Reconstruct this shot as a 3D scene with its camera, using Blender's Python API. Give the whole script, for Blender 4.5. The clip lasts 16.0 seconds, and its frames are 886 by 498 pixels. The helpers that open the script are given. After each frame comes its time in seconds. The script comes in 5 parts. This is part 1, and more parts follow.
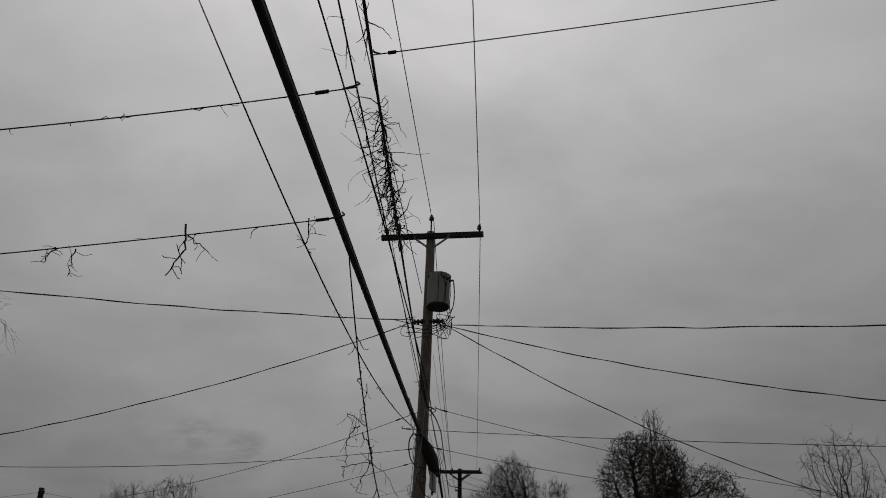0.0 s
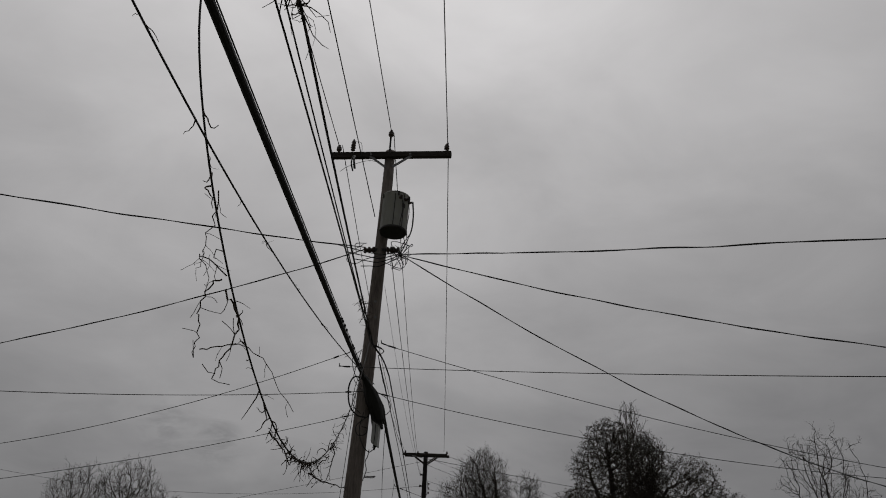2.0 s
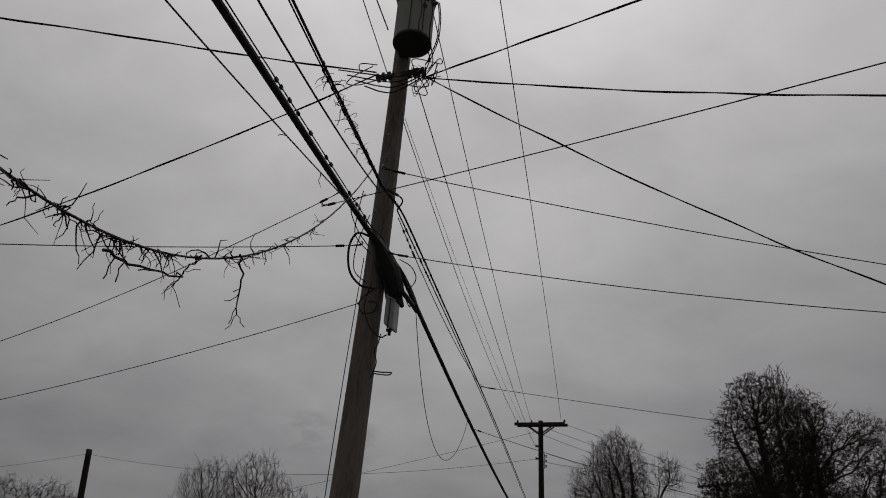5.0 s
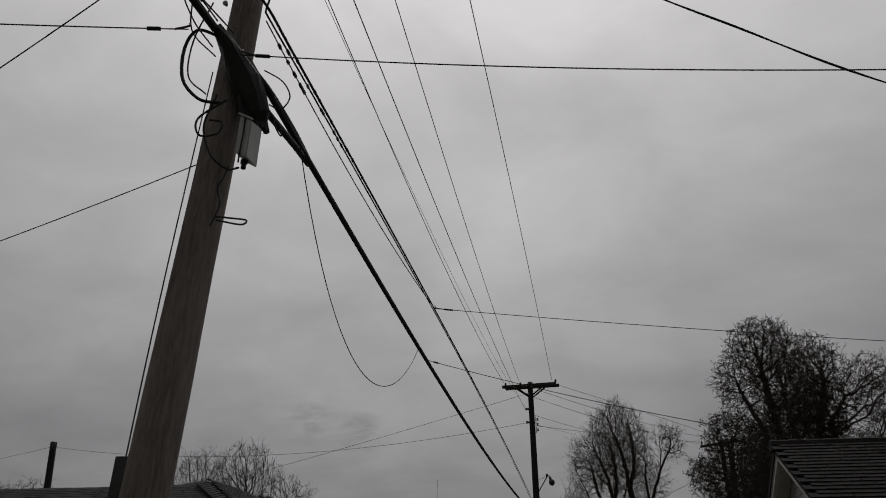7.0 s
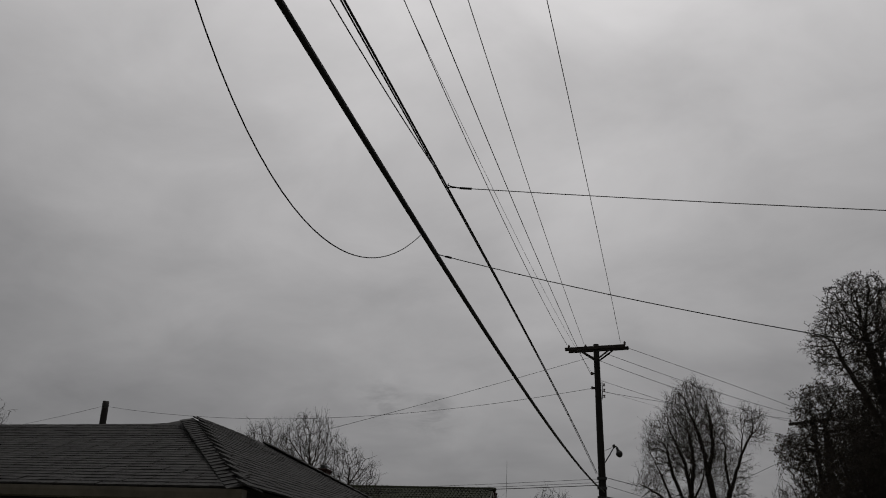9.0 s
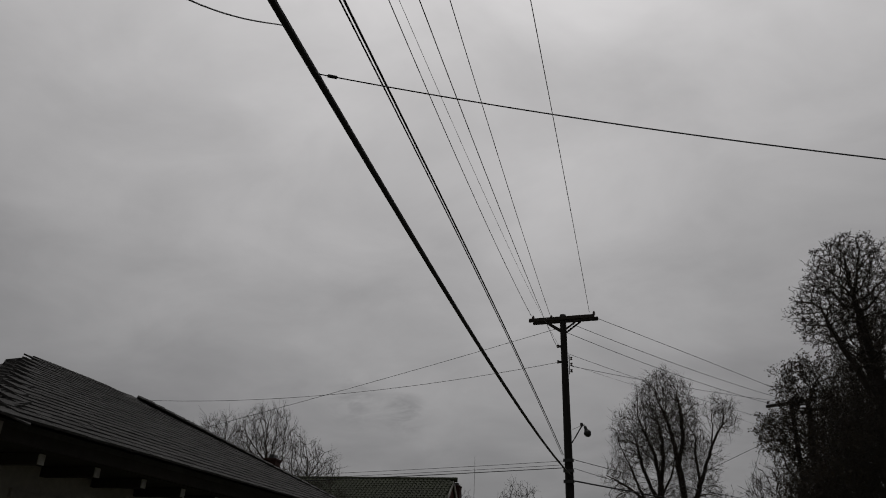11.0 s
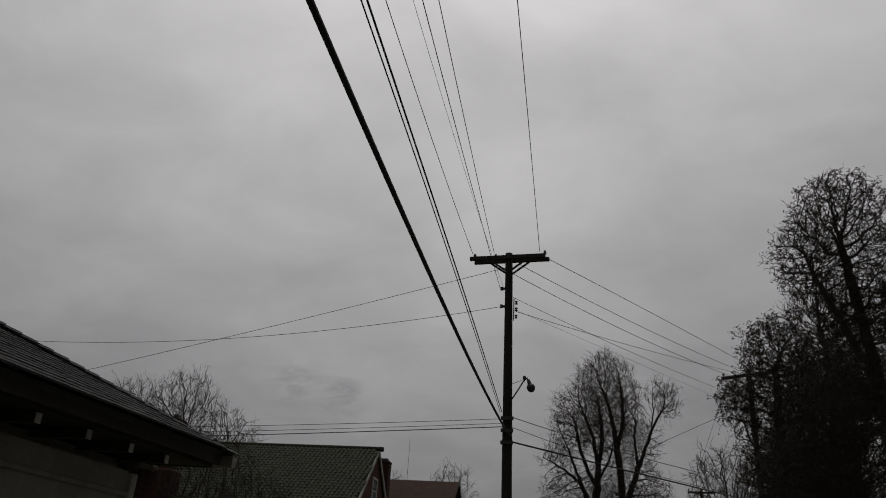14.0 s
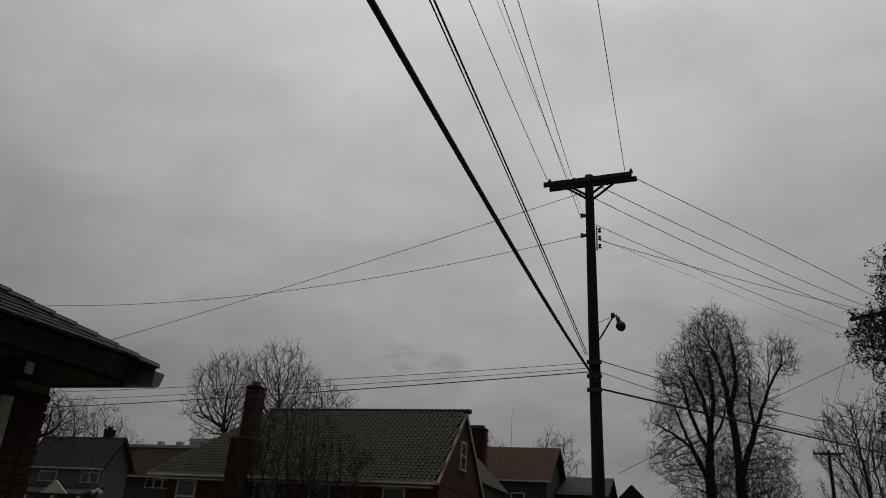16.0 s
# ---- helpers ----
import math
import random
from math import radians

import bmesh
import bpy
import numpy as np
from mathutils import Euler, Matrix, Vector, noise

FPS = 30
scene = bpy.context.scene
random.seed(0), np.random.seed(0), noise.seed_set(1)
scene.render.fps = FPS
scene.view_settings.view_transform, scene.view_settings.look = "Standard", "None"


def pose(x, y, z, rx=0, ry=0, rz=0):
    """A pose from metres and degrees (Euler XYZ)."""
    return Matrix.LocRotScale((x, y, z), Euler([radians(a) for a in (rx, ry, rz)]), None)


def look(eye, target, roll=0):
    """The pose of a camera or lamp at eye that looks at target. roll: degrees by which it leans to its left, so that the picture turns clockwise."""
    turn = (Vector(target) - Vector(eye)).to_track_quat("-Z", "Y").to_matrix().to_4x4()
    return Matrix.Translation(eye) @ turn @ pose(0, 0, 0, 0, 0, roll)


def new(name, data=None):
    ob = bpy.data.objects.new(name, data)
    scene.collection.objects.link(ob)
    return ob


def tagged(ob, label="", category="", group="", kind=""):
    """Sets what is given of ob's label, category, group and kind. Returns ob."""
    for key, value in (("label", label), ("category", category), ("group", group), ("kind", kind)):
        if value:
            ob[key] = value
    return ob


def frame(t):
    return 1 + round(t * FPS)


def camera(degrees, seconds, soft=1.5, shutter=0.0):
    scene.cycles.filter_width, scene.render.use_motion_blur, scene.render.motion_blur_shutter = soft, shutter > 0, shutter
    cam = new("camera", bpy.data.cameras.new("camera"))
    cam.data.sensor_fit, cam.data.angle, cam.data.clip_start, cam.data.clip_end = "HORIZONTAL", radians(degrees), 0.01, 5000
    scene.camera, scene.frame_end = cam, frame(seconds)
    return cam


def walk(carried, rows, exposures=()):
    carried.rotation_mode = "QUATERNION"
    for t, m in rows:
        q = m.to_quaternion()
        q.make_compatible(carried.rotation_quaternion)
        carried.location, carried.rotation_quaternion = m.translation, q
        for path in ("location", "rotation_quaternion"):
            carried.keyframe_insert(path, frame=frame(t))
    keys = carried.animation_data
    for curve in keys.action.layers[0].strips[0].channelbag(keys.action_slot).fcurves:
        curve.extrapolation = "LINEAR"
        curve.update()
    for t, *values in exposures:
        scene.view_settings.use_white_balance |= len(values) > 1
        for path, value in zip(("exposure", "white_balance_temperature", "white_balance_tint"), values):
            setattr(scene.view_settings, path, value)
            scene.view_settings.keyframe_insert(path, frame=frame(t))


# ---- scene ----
cam = camera(60.62, 16.0, soft=1.0)
PATH = [
    (0.0, pose(1.230, -15.309, 1.675, 118.95, -2.08, 2.38)),
    (0.5, pose(1.378, -14.570, 1.652, 118.16, -2.02, 6.85)),
    (1.0, pose(1.475, -13.836, 1.638, 119.44, -3.69, 3.43)),
    (1.5, pose(1.507, -13.125, 1.658, 116.93, -1.55, 11.25)),
    (2.0, pose(1.593, -12.295, 1.633, 118.85, -3.31, 0.12)),
    (2.5, pose(1.712, -11.487, 1.615, 118.26, -2.94, 7.49)),
    (3.0, pose(1.857, -10.722, 1.646, 118.86, -1.77, 3.98)),
    (3.2, pose(1.903, -10.366, 1.627, 118.86, -2.47, 6.06)),
    (5.3, pose(2.409, -6.871, 1.676, 117.88, -3.00, 11.32)),
    (5.5, pose(2.409, -6.541, 1.669, 118.03, -2.04, 12.62)),
    (6.0, pose(2.458, -5.786, 1.682, 116.56, -1.94, 10.68)),
    (6.5, pose(2.552, -4.999, 1.664, 115.81, -2.11, 13.68)),
    (7.0, pose(2.606, -4.204, 1.669, 116.83, -0.73, 11.00)),
    (7.5, pose(2.624, -3.400, 1.645, 117.06, -1.47, 17.53)),
    (8.0, pose(2.586, -2.602, 1.627, 115.27, -3.22, 13.42)),
    (8.2, pose(2.673, -2.256, 1.631, 115.25, -3.38, 15.83)),
    (10.3, pose(2.578, 1.155, 1.681, 115.64, -3.32, 15.99)),
    (10.5, pose(2.531, 1.509, 1.658, 115.91, -2.46, 16.85)),
    (11.0, pose(2.459, 2.364, 1.657, 115.46, -2.60, 13.85)),
    (11.5, pose(2.350, 3.131, 1.655, 116.37, -2.92, 19.87)),
    (12.0, pose(2.246, 3.920, 1.619, 116.49, -0.87, 16.13)),
    (12.5, pose(2.136, 4.712, 1.674, 115.06, -2.15, 18.96)),
    (13.0, pose(2.037, 5.483, 1.634, 115.09, -2.47, 13.32)),
    (13.5, pose(1.996, 6.197, 1.632, 115.69, -2.54, 14.45)),
    (14.0, pose(1.989, 6.931, 1.587, 114.74, -3.52, 9.02)),
    (14.5, pose(2.019, 7.747, 1.618, 114.30, -3.21, 15.37)),
    (15.0, pose(2.095, 8.574, 1.650, 113.89, -1.19, 12.02)),
    (15.5, pose(2.139, 9.421, 1.695, 111.80, -2.31, 17.45)),
    (15.8, pose(2.156, 9.902, 1.682, 111.94, -5.03, 16.00)),
    (16.0, pose(2.172, 10.201, 1.649, 112.32, -3.51, 16.99)),
]
walk(cam, PATH, exposures=[(0.0, -0.08), (3.0, 0.02), (5.5, -0.02), (6.5, 0.07), (8.0, 0.10), (11.0, 0.06), (12.0, 0.03), (13.0, 0.06), (14.5, 0.10), (16.0, 0.18)])

# ---------------------------------------------------------------- sky and light
SUN_ELEV, SUN_ROT = radians(65), radians(-12)
world = bpy.data.worlds.new("overcast_sky")
scene.world = world
world.use_nodes = True
wt = world.node_tree
wt.nodes.clear()


def wn(kind, **vals):
    n = wt.nodes.new(kind)
    for k, v in vals.items():
        n.inputs[k].default_value = v
    return n


def wmath(op, a, b=None, c=None):
    n = wt.nodes.new("ShaderNodeMath")
    n.operation = op
    for i, v in enumerate((a, b, c)):
        if v is None:
            continue
        if isinstance(v, (int, float)):
            n.inputs[i].default_value = v
        else:
            wt.links.new(v, n.inputs[i])
    return n.outputs[0]


def wmix(fac, a, b):
    n = wt.nodes.new("ShaderNodeMix")
    n.data_type = "RGBA"
    for i, v in ((0, fac), (6, a), (7, b)):
        if isinstance(v, (tuple, float, int)):
            n.inputs[i].default_value = v
        else:
            wt.links.new(v, n.inputs[i])
    return n.outputs[2]


tc = wt.nodes.new("ShaderNodeTexCoord").outputs["Generated"]
sep = wt.nodes.new("ShaderNodeSeparateXYZ")
wt.links.new(tc, sep.inputs[0])
# the cloud sheet: directions laid out on a flat layer overhead
den = wmath("ADD", wmath("MAXIMUM", sep.outputs[2], 0.0), 0.22)
lay = wt.nodes.new("ShaderNodeCombineXYZ")
wt.links.new(wmath("DIVIDE", sep.outputs[0], den), lay.inputs[0])
wt.links.new(wmath("DIVIDE", sep.outputs[1], den), lay.inputs[1])


def cloud_noise(scale, detail, rough, off):
    m = wt.nodes.new("ShaderNodeMapping")
    m.inputs["Location"].default_value = off
    m.inputs["Rotation"].default_value = (0, 0, 0.5)
    m.inputs["Scale"].default_value = (1.0, 1.15, 1.0)
    wt.links.new(lay.outputs[0], m.inputs[0])
    n = wn("ShaderNodeTexNoise", Scale=scale, Detail=detail, Roughness=rough, Distortion=0.35)
    wt.links.new(m.outputs[0], n.inputs["Vector"])
    return n.outputs["Fac"]


big = cloud_noise(0.9, 3.0, 0.5, (3.1, 1.7, 0))
mid = cloud_noise(2.9, 7.0, 0.55, (0.4, 5.2, 0))
cl = wmath("ADD", wmath("MULTIPLY", big, 0.5), wmath("MULTIPLY", mid, 0.5))
# brighter towards the hidden sun, duller towards the horizon
def toward(v, power):
    d = wt.nodes.new("ShaderNodeVectorMath")
    d.operation = "DOT_PRODUCT"
    wt.links.new(tc, d.inputs[0])
    d.inputs[1].default_value = Vector(v).normalized()
    return wmath("POWER", wmath("MAXIMUM", d.outputs["Value"], 0.0), power)


glow = toward((math.sin(SUN_ROT) * math.cos(SUN_ELEV), math.cos(SUN_ROT) * math.cos(SUN_ELEV), math.sin(SUN_ELEV)), 3.0)
lum = wmath("ADD", 0.11, wmath("MULTIPLY", glow, 0.60))
lum = wmath("MULTIPLY", lum, wmath("ADD", 0.44, wmath("MULTIPLY", cl, 1.14)))
# two small dark scraps of cloud low in the sky
wob = cloud_noise(9.0, 4.0, 0.6, (1.0, 2.0, 0))
for v, p, depth in (((-0.292, 0.930, 0.228), 3600.0, 0.24), ((-0.352, 0.908, 0.236), 2400.0, 0.17)):
    ragged = wmath("MINIMUM", wmath("MAXIMUM", wmath("MULTIPLY", wmath("SUBTRACT", wob, 0.40), 4.5), 0.0), 1.0)
    s = wmath("MULTIPLY", toward(v, p), wmath("MULTIPLY", ragged, 1.5 * depth))
    lum = wmath("MULTIPLY", lum, wmath("SUBTRACT", 1.0, s))
comb = wt.nodes.new("ShaderNodeCombineXYZ")
for i, k in enumerate((1.008, 0.985, 0.986)):
    wt.links.new(wmath("MULTIPLY", lum, k), comb.inputs[i])
sky = wt.nodes.new("ShaderNodeTexSky")
sky.sky_type = "NISHITA"
sky.sun_disc = False
sky.sun_elevation, sky.sun_rotation = SUN_ELEV, SUN_ROT
skyd = wt.nodes.new("ShaderNodeVectorMath")
skyd.operation = "SCALE"
wt.links.new(sky.outputs[0], skyd.inputs[0])
skyd.inputs["Scale"].default_value = 0.06
bg = wt.nodes.new("ShaderNodeBackground")
wt.links.new(wmix(0.96, skyd.outputs[0], comb.outputs[0]), bg.inputs["Color"])
bg.inputs["Strength"].default_value = 1.0
wout = wt.nodes.new("ShaderNodeOutputWorld")
wt.links.new(bg.outputs[0], wout.inputs[0])

sun_data = bpy.data.lights.new("sun", "SUN")
sun_data.energy, sun_data.angle, sun_data.color = 0.5, radians(40), (1.0, 0.97, 0.93)
sun = new("sun", sun_data)
sun.matrix_world = look((0, 0, 60), (-math.sin(SUN_ROT) * math.cos(SUN_ELEV), -math.cos(SUN_ROT) * math.cos(SUN_ELEV), 60 - math.sin(SUN_ELEV)))

# ---------------------------------------------------------------- materials
def material(name, color, rough=0.8, metal=0.0, grain=8.0, vary=0.35, bump=0.15, stretch=(1, 1, 1), second=None, spec=0.3, wave=None):
    """Procedural surface: two scales of tone variation, fine relief."""
    m = bpy.data.materials.new(name)
    m.use_nodes = True
    t = m.node_tree
    b = t.nodes["Principled BSDF"]
    co = t.nodes.new("ShaderNodeTexCoord")
    mp = t.nodes.new("ShaderNodeMapping")
    mp.inputs["Scale"].default_value = stretch
    t.links.new(co.outputs["Object"], mp.inputs[0])
    fine = t.nodes.new("ShaderNodeTexNoise")
    fine.inputs["Scale"].default_value, fine.inputs["Detail"].default_value = grain, 8
    fine.inputs["Roughness"].default_value = 0.65
    wide = t.nodes.new("ShaderNodeTexNoise")
    wide.inputs["Scale"].default_value, wide.inputs["Detail"].default_value = grain * 0.12, 4
    for n in (fine, wide):
        t.links.new(mp.outputs[0], n.inputs["Vector"])
    rnd = t.nodes.new("ShaderNodeObjectInfo")
    add = t.nodes.new("ShaderNodeMath")
    add.operation = "ADD"
    t.links.new(fine.outputs["Fac"], add.inputs[0])
    t.links.new(wide.outputs["Fac"], add.inputs[1])
    add2 = t.nodes.new("ShaderNodeMath")
    add2.operation = "MULTIPLY_ADD"
    t.links.new(rnd.outputs["Random"], add2.inputs[0])
    add2.inputs[1].default_value = 0.25
    t.links.new(add.outputs[0], add2.inputs[2])
    ramp = t.nodes.new("ShaderNodeMapRange")
    ramp.inputs["From Min"].default_value, ramp.inputs["From Max"].default_value = 0.7, 1.5
    t.links.new(add2.outputs[0], ramp.inputs["Value"])
    mix = t.nodes.new("ShaderNodeMix")
    mix.data_type = "RGBA"
    t.links.new(ramp.outputs[0], mix.inputs[0])
    dark = tuple(c * (1 - vary) for c in color)
    light = second or tuple(min(1, c * (1 + vary)) for c in color)
    mix.inputs[6].default_value, mix.inputs[7].default_value = (*dark, 1), (*light, 1)
    t.links.new(mix.outputs[2], b.inputs["Base Color"])
    b.inputs["Roughness"].default_value, b.inputs["Metallic"].default_value = rough, metal
    b.inputs["Specular IOR Level"].default_value = spec
    if bump:
        bp = t.nodes.new("ShaderNodeBump")
        bp.inputs["Strength"].default_value, bp.inputs["Distance"].default_value = bump, 0.02
        t.links.new(fine.outputs["Fac"], bp.inputs["Height"])
        t.links.new(bp.outputs[0], b.inputs["Normal"])
    return m


POLE_WOOD = material("weathered_pole_wood", (0.150, 0.130, 0.121), 0.9, grain=26, vary=0.85, bump=1.0, stretch=(1.8, 1.8, 0.22))
ARM_WOOD = material("dark_arm_wood", (0.035, 0.03, 0.027), 0.9, grain=30, vary=0.5, bump=0.5, stretch=(0.15, 1.5, 1.5))
DARK_WOOD = material("tarred_pole_wood", (0.02, 0.018, 0.017), 0.9, grain=26, vary=0.5, bump=0.5, stretch=(1.6, 1.6, 0.15))
RUBBER = material("black_cable_jacket", (0.018, 0.018, 0.019), 0.6, grain=60, vary=0.3, bump=0.1)
ALU = material("weathered_conductor", (0.03, 0.03, 0.031), 0.55, 0.4, grain=40, vary=0.3, bump=0.1)
PORCELAIN = material("brown_porcelain", (0.06, 0.04, 0.035), 0.25, grain=20, vary=0.2, bump=0.0, spec=0.5)
STEEL = material("dull_galvanised_steel", (0.2, 0.2, 0.205), 0.5, 0.7, grain=24, vary=0.35, bump=0.1)
TANK = material("grey_tank_paint", (0.46, 0.465, 0.47), 0.5, grain=9, vary=0.22, bump=0.08, stretch=(1, 1, 0.3))
DARK_STEEL = material("dark_steel", (0.05, 0.05, 0.05), 0.5, 0.5, grain=24, vary=0.35, bump=0.1)
BARK = material("dark_bark", (0.045, 0.038, 0.033), 0.95, grain=16, vary=0.5, bump=0.5, stretch=(1, 1, 0.3))
TWIG = material("vine_twig", (0.06, 0.048, 0.04), 0.95, grain=30, vary=0.4, bump=0.3)
LEAF = material("withered_leaves", (0.045, 0.036, 0.024), 0.85, grain=3, vary=0.5, bump=0.0)
SHINGLE = material("grey_asphalt_shingle", (0.037, 0.036, 0.0352), 0.95, grain=30, vary=0.6, bump=0.7)
SHINGLE_DARK = material("dark_asphalt_shingle", (0.04, 0.037, 0.036), 0.95, grain=30, vary=0.5, bump=0.6)
SHINGLE_BROWN = material("brown_asphalt_shingle", (0.05, 0.027, 0.018), 0.95, grain=20, vary=0.4, bump=0.5)
GREEN_TILE = material("mossy_green_tile", (0.019, 0.0235, 0.0085), 0.75, grain=6, vary=0.55, bump=0.3)
WORN_WHITE = material("worn_white_paint", (0.34, 0.33, 0.31), 0.8, grain=20, vary=0.5, bump=0.3)
CLAY_TILE = material("brown_roof_tile", (0.013, 0.0115, 0.011), 0.85, grain=10, vary=0.6, bump=0.4, spec=0.15)
BRICK = material("red_brick", (0.068, 0.024, 0.018), 0.9, grain=14, vary=0.45, bump=0.5)
BRICK_DARK = material("dark_red_brick", (0.034, 0.014, 0.011), 0.9, grain=14, vary=0.5, bump=0.5)
MORTAR = material("mortar", (0.16, 0.13, 0.115), 0.95, grain=20, vary=0.3, bump=0.4)
WHITE = material("aged_white_paint", (0.45, 0.44, 0.42), 0.6, grain=10, vary=0.25, bump=0.15)
CREAM = material("cream_stucco", (0.22, 0.205, 0.185), 0.9, grain=18, vary=0.25, bump=0.5)
SIDING = material("pale_siding", (0.36, 0.355, 0.345), 0.65, grain=8, vary=0.2, bump=0.1, stretch=(0.2, 0.2, 1))
BLUE_SIDING = material("blue_grey_siding", (0.11, 0.125, 0.13), 0.65, grain=8, vary=0.2, bump=0.1)
TAN = material("tan_siding", (0.07, 0.06, 0.052), 0.75, grain=8, vary=0.2, bump=0.1)
GUTTER = material("dirty_white_gutter", (0.19, 0.17, 0.15), 0.5, grain=7, vary=0.35, bump=0.1)
# board colour lowered to near black to carry the shade under the eaves
SOFFIT = material("shade_toned_boards", (0.030, 0.026, 0.023), 0.9, grain=12, vary=0.4, bump=0.3)
CONCRETE = material("concrete", (0.33, 0.32, 0.30), 0.9, grain=12, vary=0.3, bump=0.4)
GRASS = material("winter_grass_and_gravel", (0.09, 0.09, 0.055), 0.95, grain=4, vary=0.6, bump=0.8)
ASPHALT = material("worn_asphalt", (0.055, 0.054, 0.053), 0.9, grain=14, vary=0.4, bump=0.6)
PLATE = material("tag_plate", (0.5, 0.47, 0.4), 0.5, grain=20, vary=0.3, bump=0.1)
INK = material("black_ink", (0.02, 0.02, 0.02), 0.6, grain=20, vary=0.2, bump=0.0)
GLASS = bpy.data.materials.new("window_glass")
GLASS.use_nodes = True
_g = GLASS.node_tree.nodes["Principled BSDF"]
_g.inputs["Base Color"].default_value = (0.03, 0.035, 0.04, 1)
_g.inputs["Roughness"].default_value = 0.08
_g.inputs["Specular IOR Level"].default_value = 0.6

# ---------------------------------------------------------------- building blocks
def finish(bm, name):
    bmesh.ops.recalc_face_normals(bm, faces=bm.faces)
    me = bpy.data.meshes.new(name)
    bm.to_mesh(me)
    bm.free()
    return me


def part(name, bm, mat, parent=None, label="", smooth=False):
    me = finish(bm, name) if isinstance(bm, bmesh.types.BMesh) else bm
    if not me.materials:
        me.materials.append(mat)
    if smooth:
        me.polygons.foreach_set("use_smooth", [True] * len(me.polygons))
    ob = new(name, me)
    if parent:
        ob.parent = parent
        if parent.type == "EMPTY":
            ob.matrix_parent_inverse = Matrix.Translation(-parent.location)
    if label:
        ob["label"] = label
    return ob


def thing(name, at, label, category, group="", kind=""):
    ob = new(name)
    ob.location = at
    ob.empty_display_size = 0.2
    return tagged(ob, label, category, group, kind)


def box(bm, lo, hi, bevel=0.0):
    c = [(a + b) / 2 for a, b in zip(lo, hi)]
    s = [abs(b - a) for a, b in zip(lo, hi)]
    r = bmesh.ops.create_cube(bm, size=1.0, matrix=Matrix.LocRotScale(c, None, s))
    if bevel:
        es = list({e for v in r["verts"] for e in v.link_edges})
        bmesh.ops.bevel(bm, geom=es, offset=bevel, segments=1, affect="EDGES")
    return bm


def boxm(lo, hi, bevel=0.0):
    return box(bmesh.new(), lo, hi, bevel)


def beam(bm, a, b, w, h):
    """A straight bar from a to b, w across and h high."""
    a, b = Vector(a), Vector(b)
    d = (b - a)
    x = d.normalized()
    up = Vector((0, 0, 1)) if abs(x.z) < 0.95 else Vector((0, 1, 0))
    y = up.cross(x).normalized()
    z = x.cross(y)
    m = Matrix((x, y, z)).transposed().to_4x4()
    m.translation = (a + b) / 2
    bmesh.ops.create_cube(bm, size=1.0, matrix=m @ Matrix.Diagonal((d.length, w, h, 1)))
    return bm


def lathe(bm, profile, at=(0, 0, 0), axis=(0, 0, 1), seg=14):
    """Revolve (radius, height) pairs about an axis."""
    rot = Vector((0, 0, 1)).rotation_difference(Vector(axis).normalized()).to_matrix()
    rings = []
    for r, h in profile:
        ring = []
        for i in range(seg):
            a = 2 * math.pi * i / seg
            ring.append(bm.verts.new(Vector(at) + rot @ Vector((r * math.cos(a), r * math.sin(a), h))))
        rings.append(ring)
    for p, q in zip(rings, rings[1:]):
        for i in range(seg):
            bm.faces.new((p[i], p[(i + 1) % seg], q[(i + 1) % seg], q[i]))
    bm.faces.new(rings[0][::-1])
    bm.faces.new(rings[-1])
    return bm


def tube_data(V, F, pts, radii, sides):
    """Append a tube along pts to vertex and face lists."""
    n = len(pts)
    base = len(V)
    u = None
    for i in range(n):
        d = (pts[min(i + 1, n - 1)] - pts[max(i - 1, 0)])
        d = d.normalized() if d.length > 1e-9 else Vector((0, 0, 1))
        if u is None:
            u = d.orthogonal().normalized()
        u = (u - d * u.dot(d))
        u = u.normalized() if u.length > 1e-6 else d.orthogonal().normalized()
        w = d.cross(u)
        r = radii[i] if isinstance(radii, list) else radii
        for k in range(sides):
            a = 2 * math.pi * k / sides
            V.append(pts[i] + u * (r * math.cos(a)) + w * (r * math.sin(a)))
    for i in range(n - 1):
        p, q = base + i * sides, base + (i + 1) * sides
        for k in range(sides):
            k2 = (k + 1) % sides
            F.append((p + k, p + k2, q + k2, q + k))
    if sides > 2:
        F.append(tuple(range(base + sides - 1, base - 1, -1)))
        F.append(tuple(range(base + (n - 1) * sides, base + n * sides)))


def mesh_from(name, V, F):
    me = bpy.data.meshes.new(name)
    me.from_pydata([tuple(v) for v in V], [], F)
    me.update()
    return me


def tube_mesh(name, pts, r, sides=6):
    V, F = [], []
    tube_data(V, F, [Vector(p) for p in pts], r, sides)
    return mesh_from(name, V, F)


def sag_line(a, b, sag, n=40, over=1.0):
    a, b = Vector(a), Vector(b)
    out = []
    for i in range(n + 1):
        s = over * i / n
        p = a + (b - a) * s
        p.z -= 4 * sag * s * (1 - s)
        out.append(p)
    return out


def bezier(ctrl, n=40):
    ctrl = [Vector(c) for c in ctrl]
    k = len(ctrl) - 1
    out = []
    for i in range(n + 1):
        s = i / n
        p = Vector((0, 0, 0))
        for j, c in enumerate(ctrl):
            p += c * (math.comb(k, j) * s ** j * (1 - s) ** (k - j))
        out.append(p)
    return out


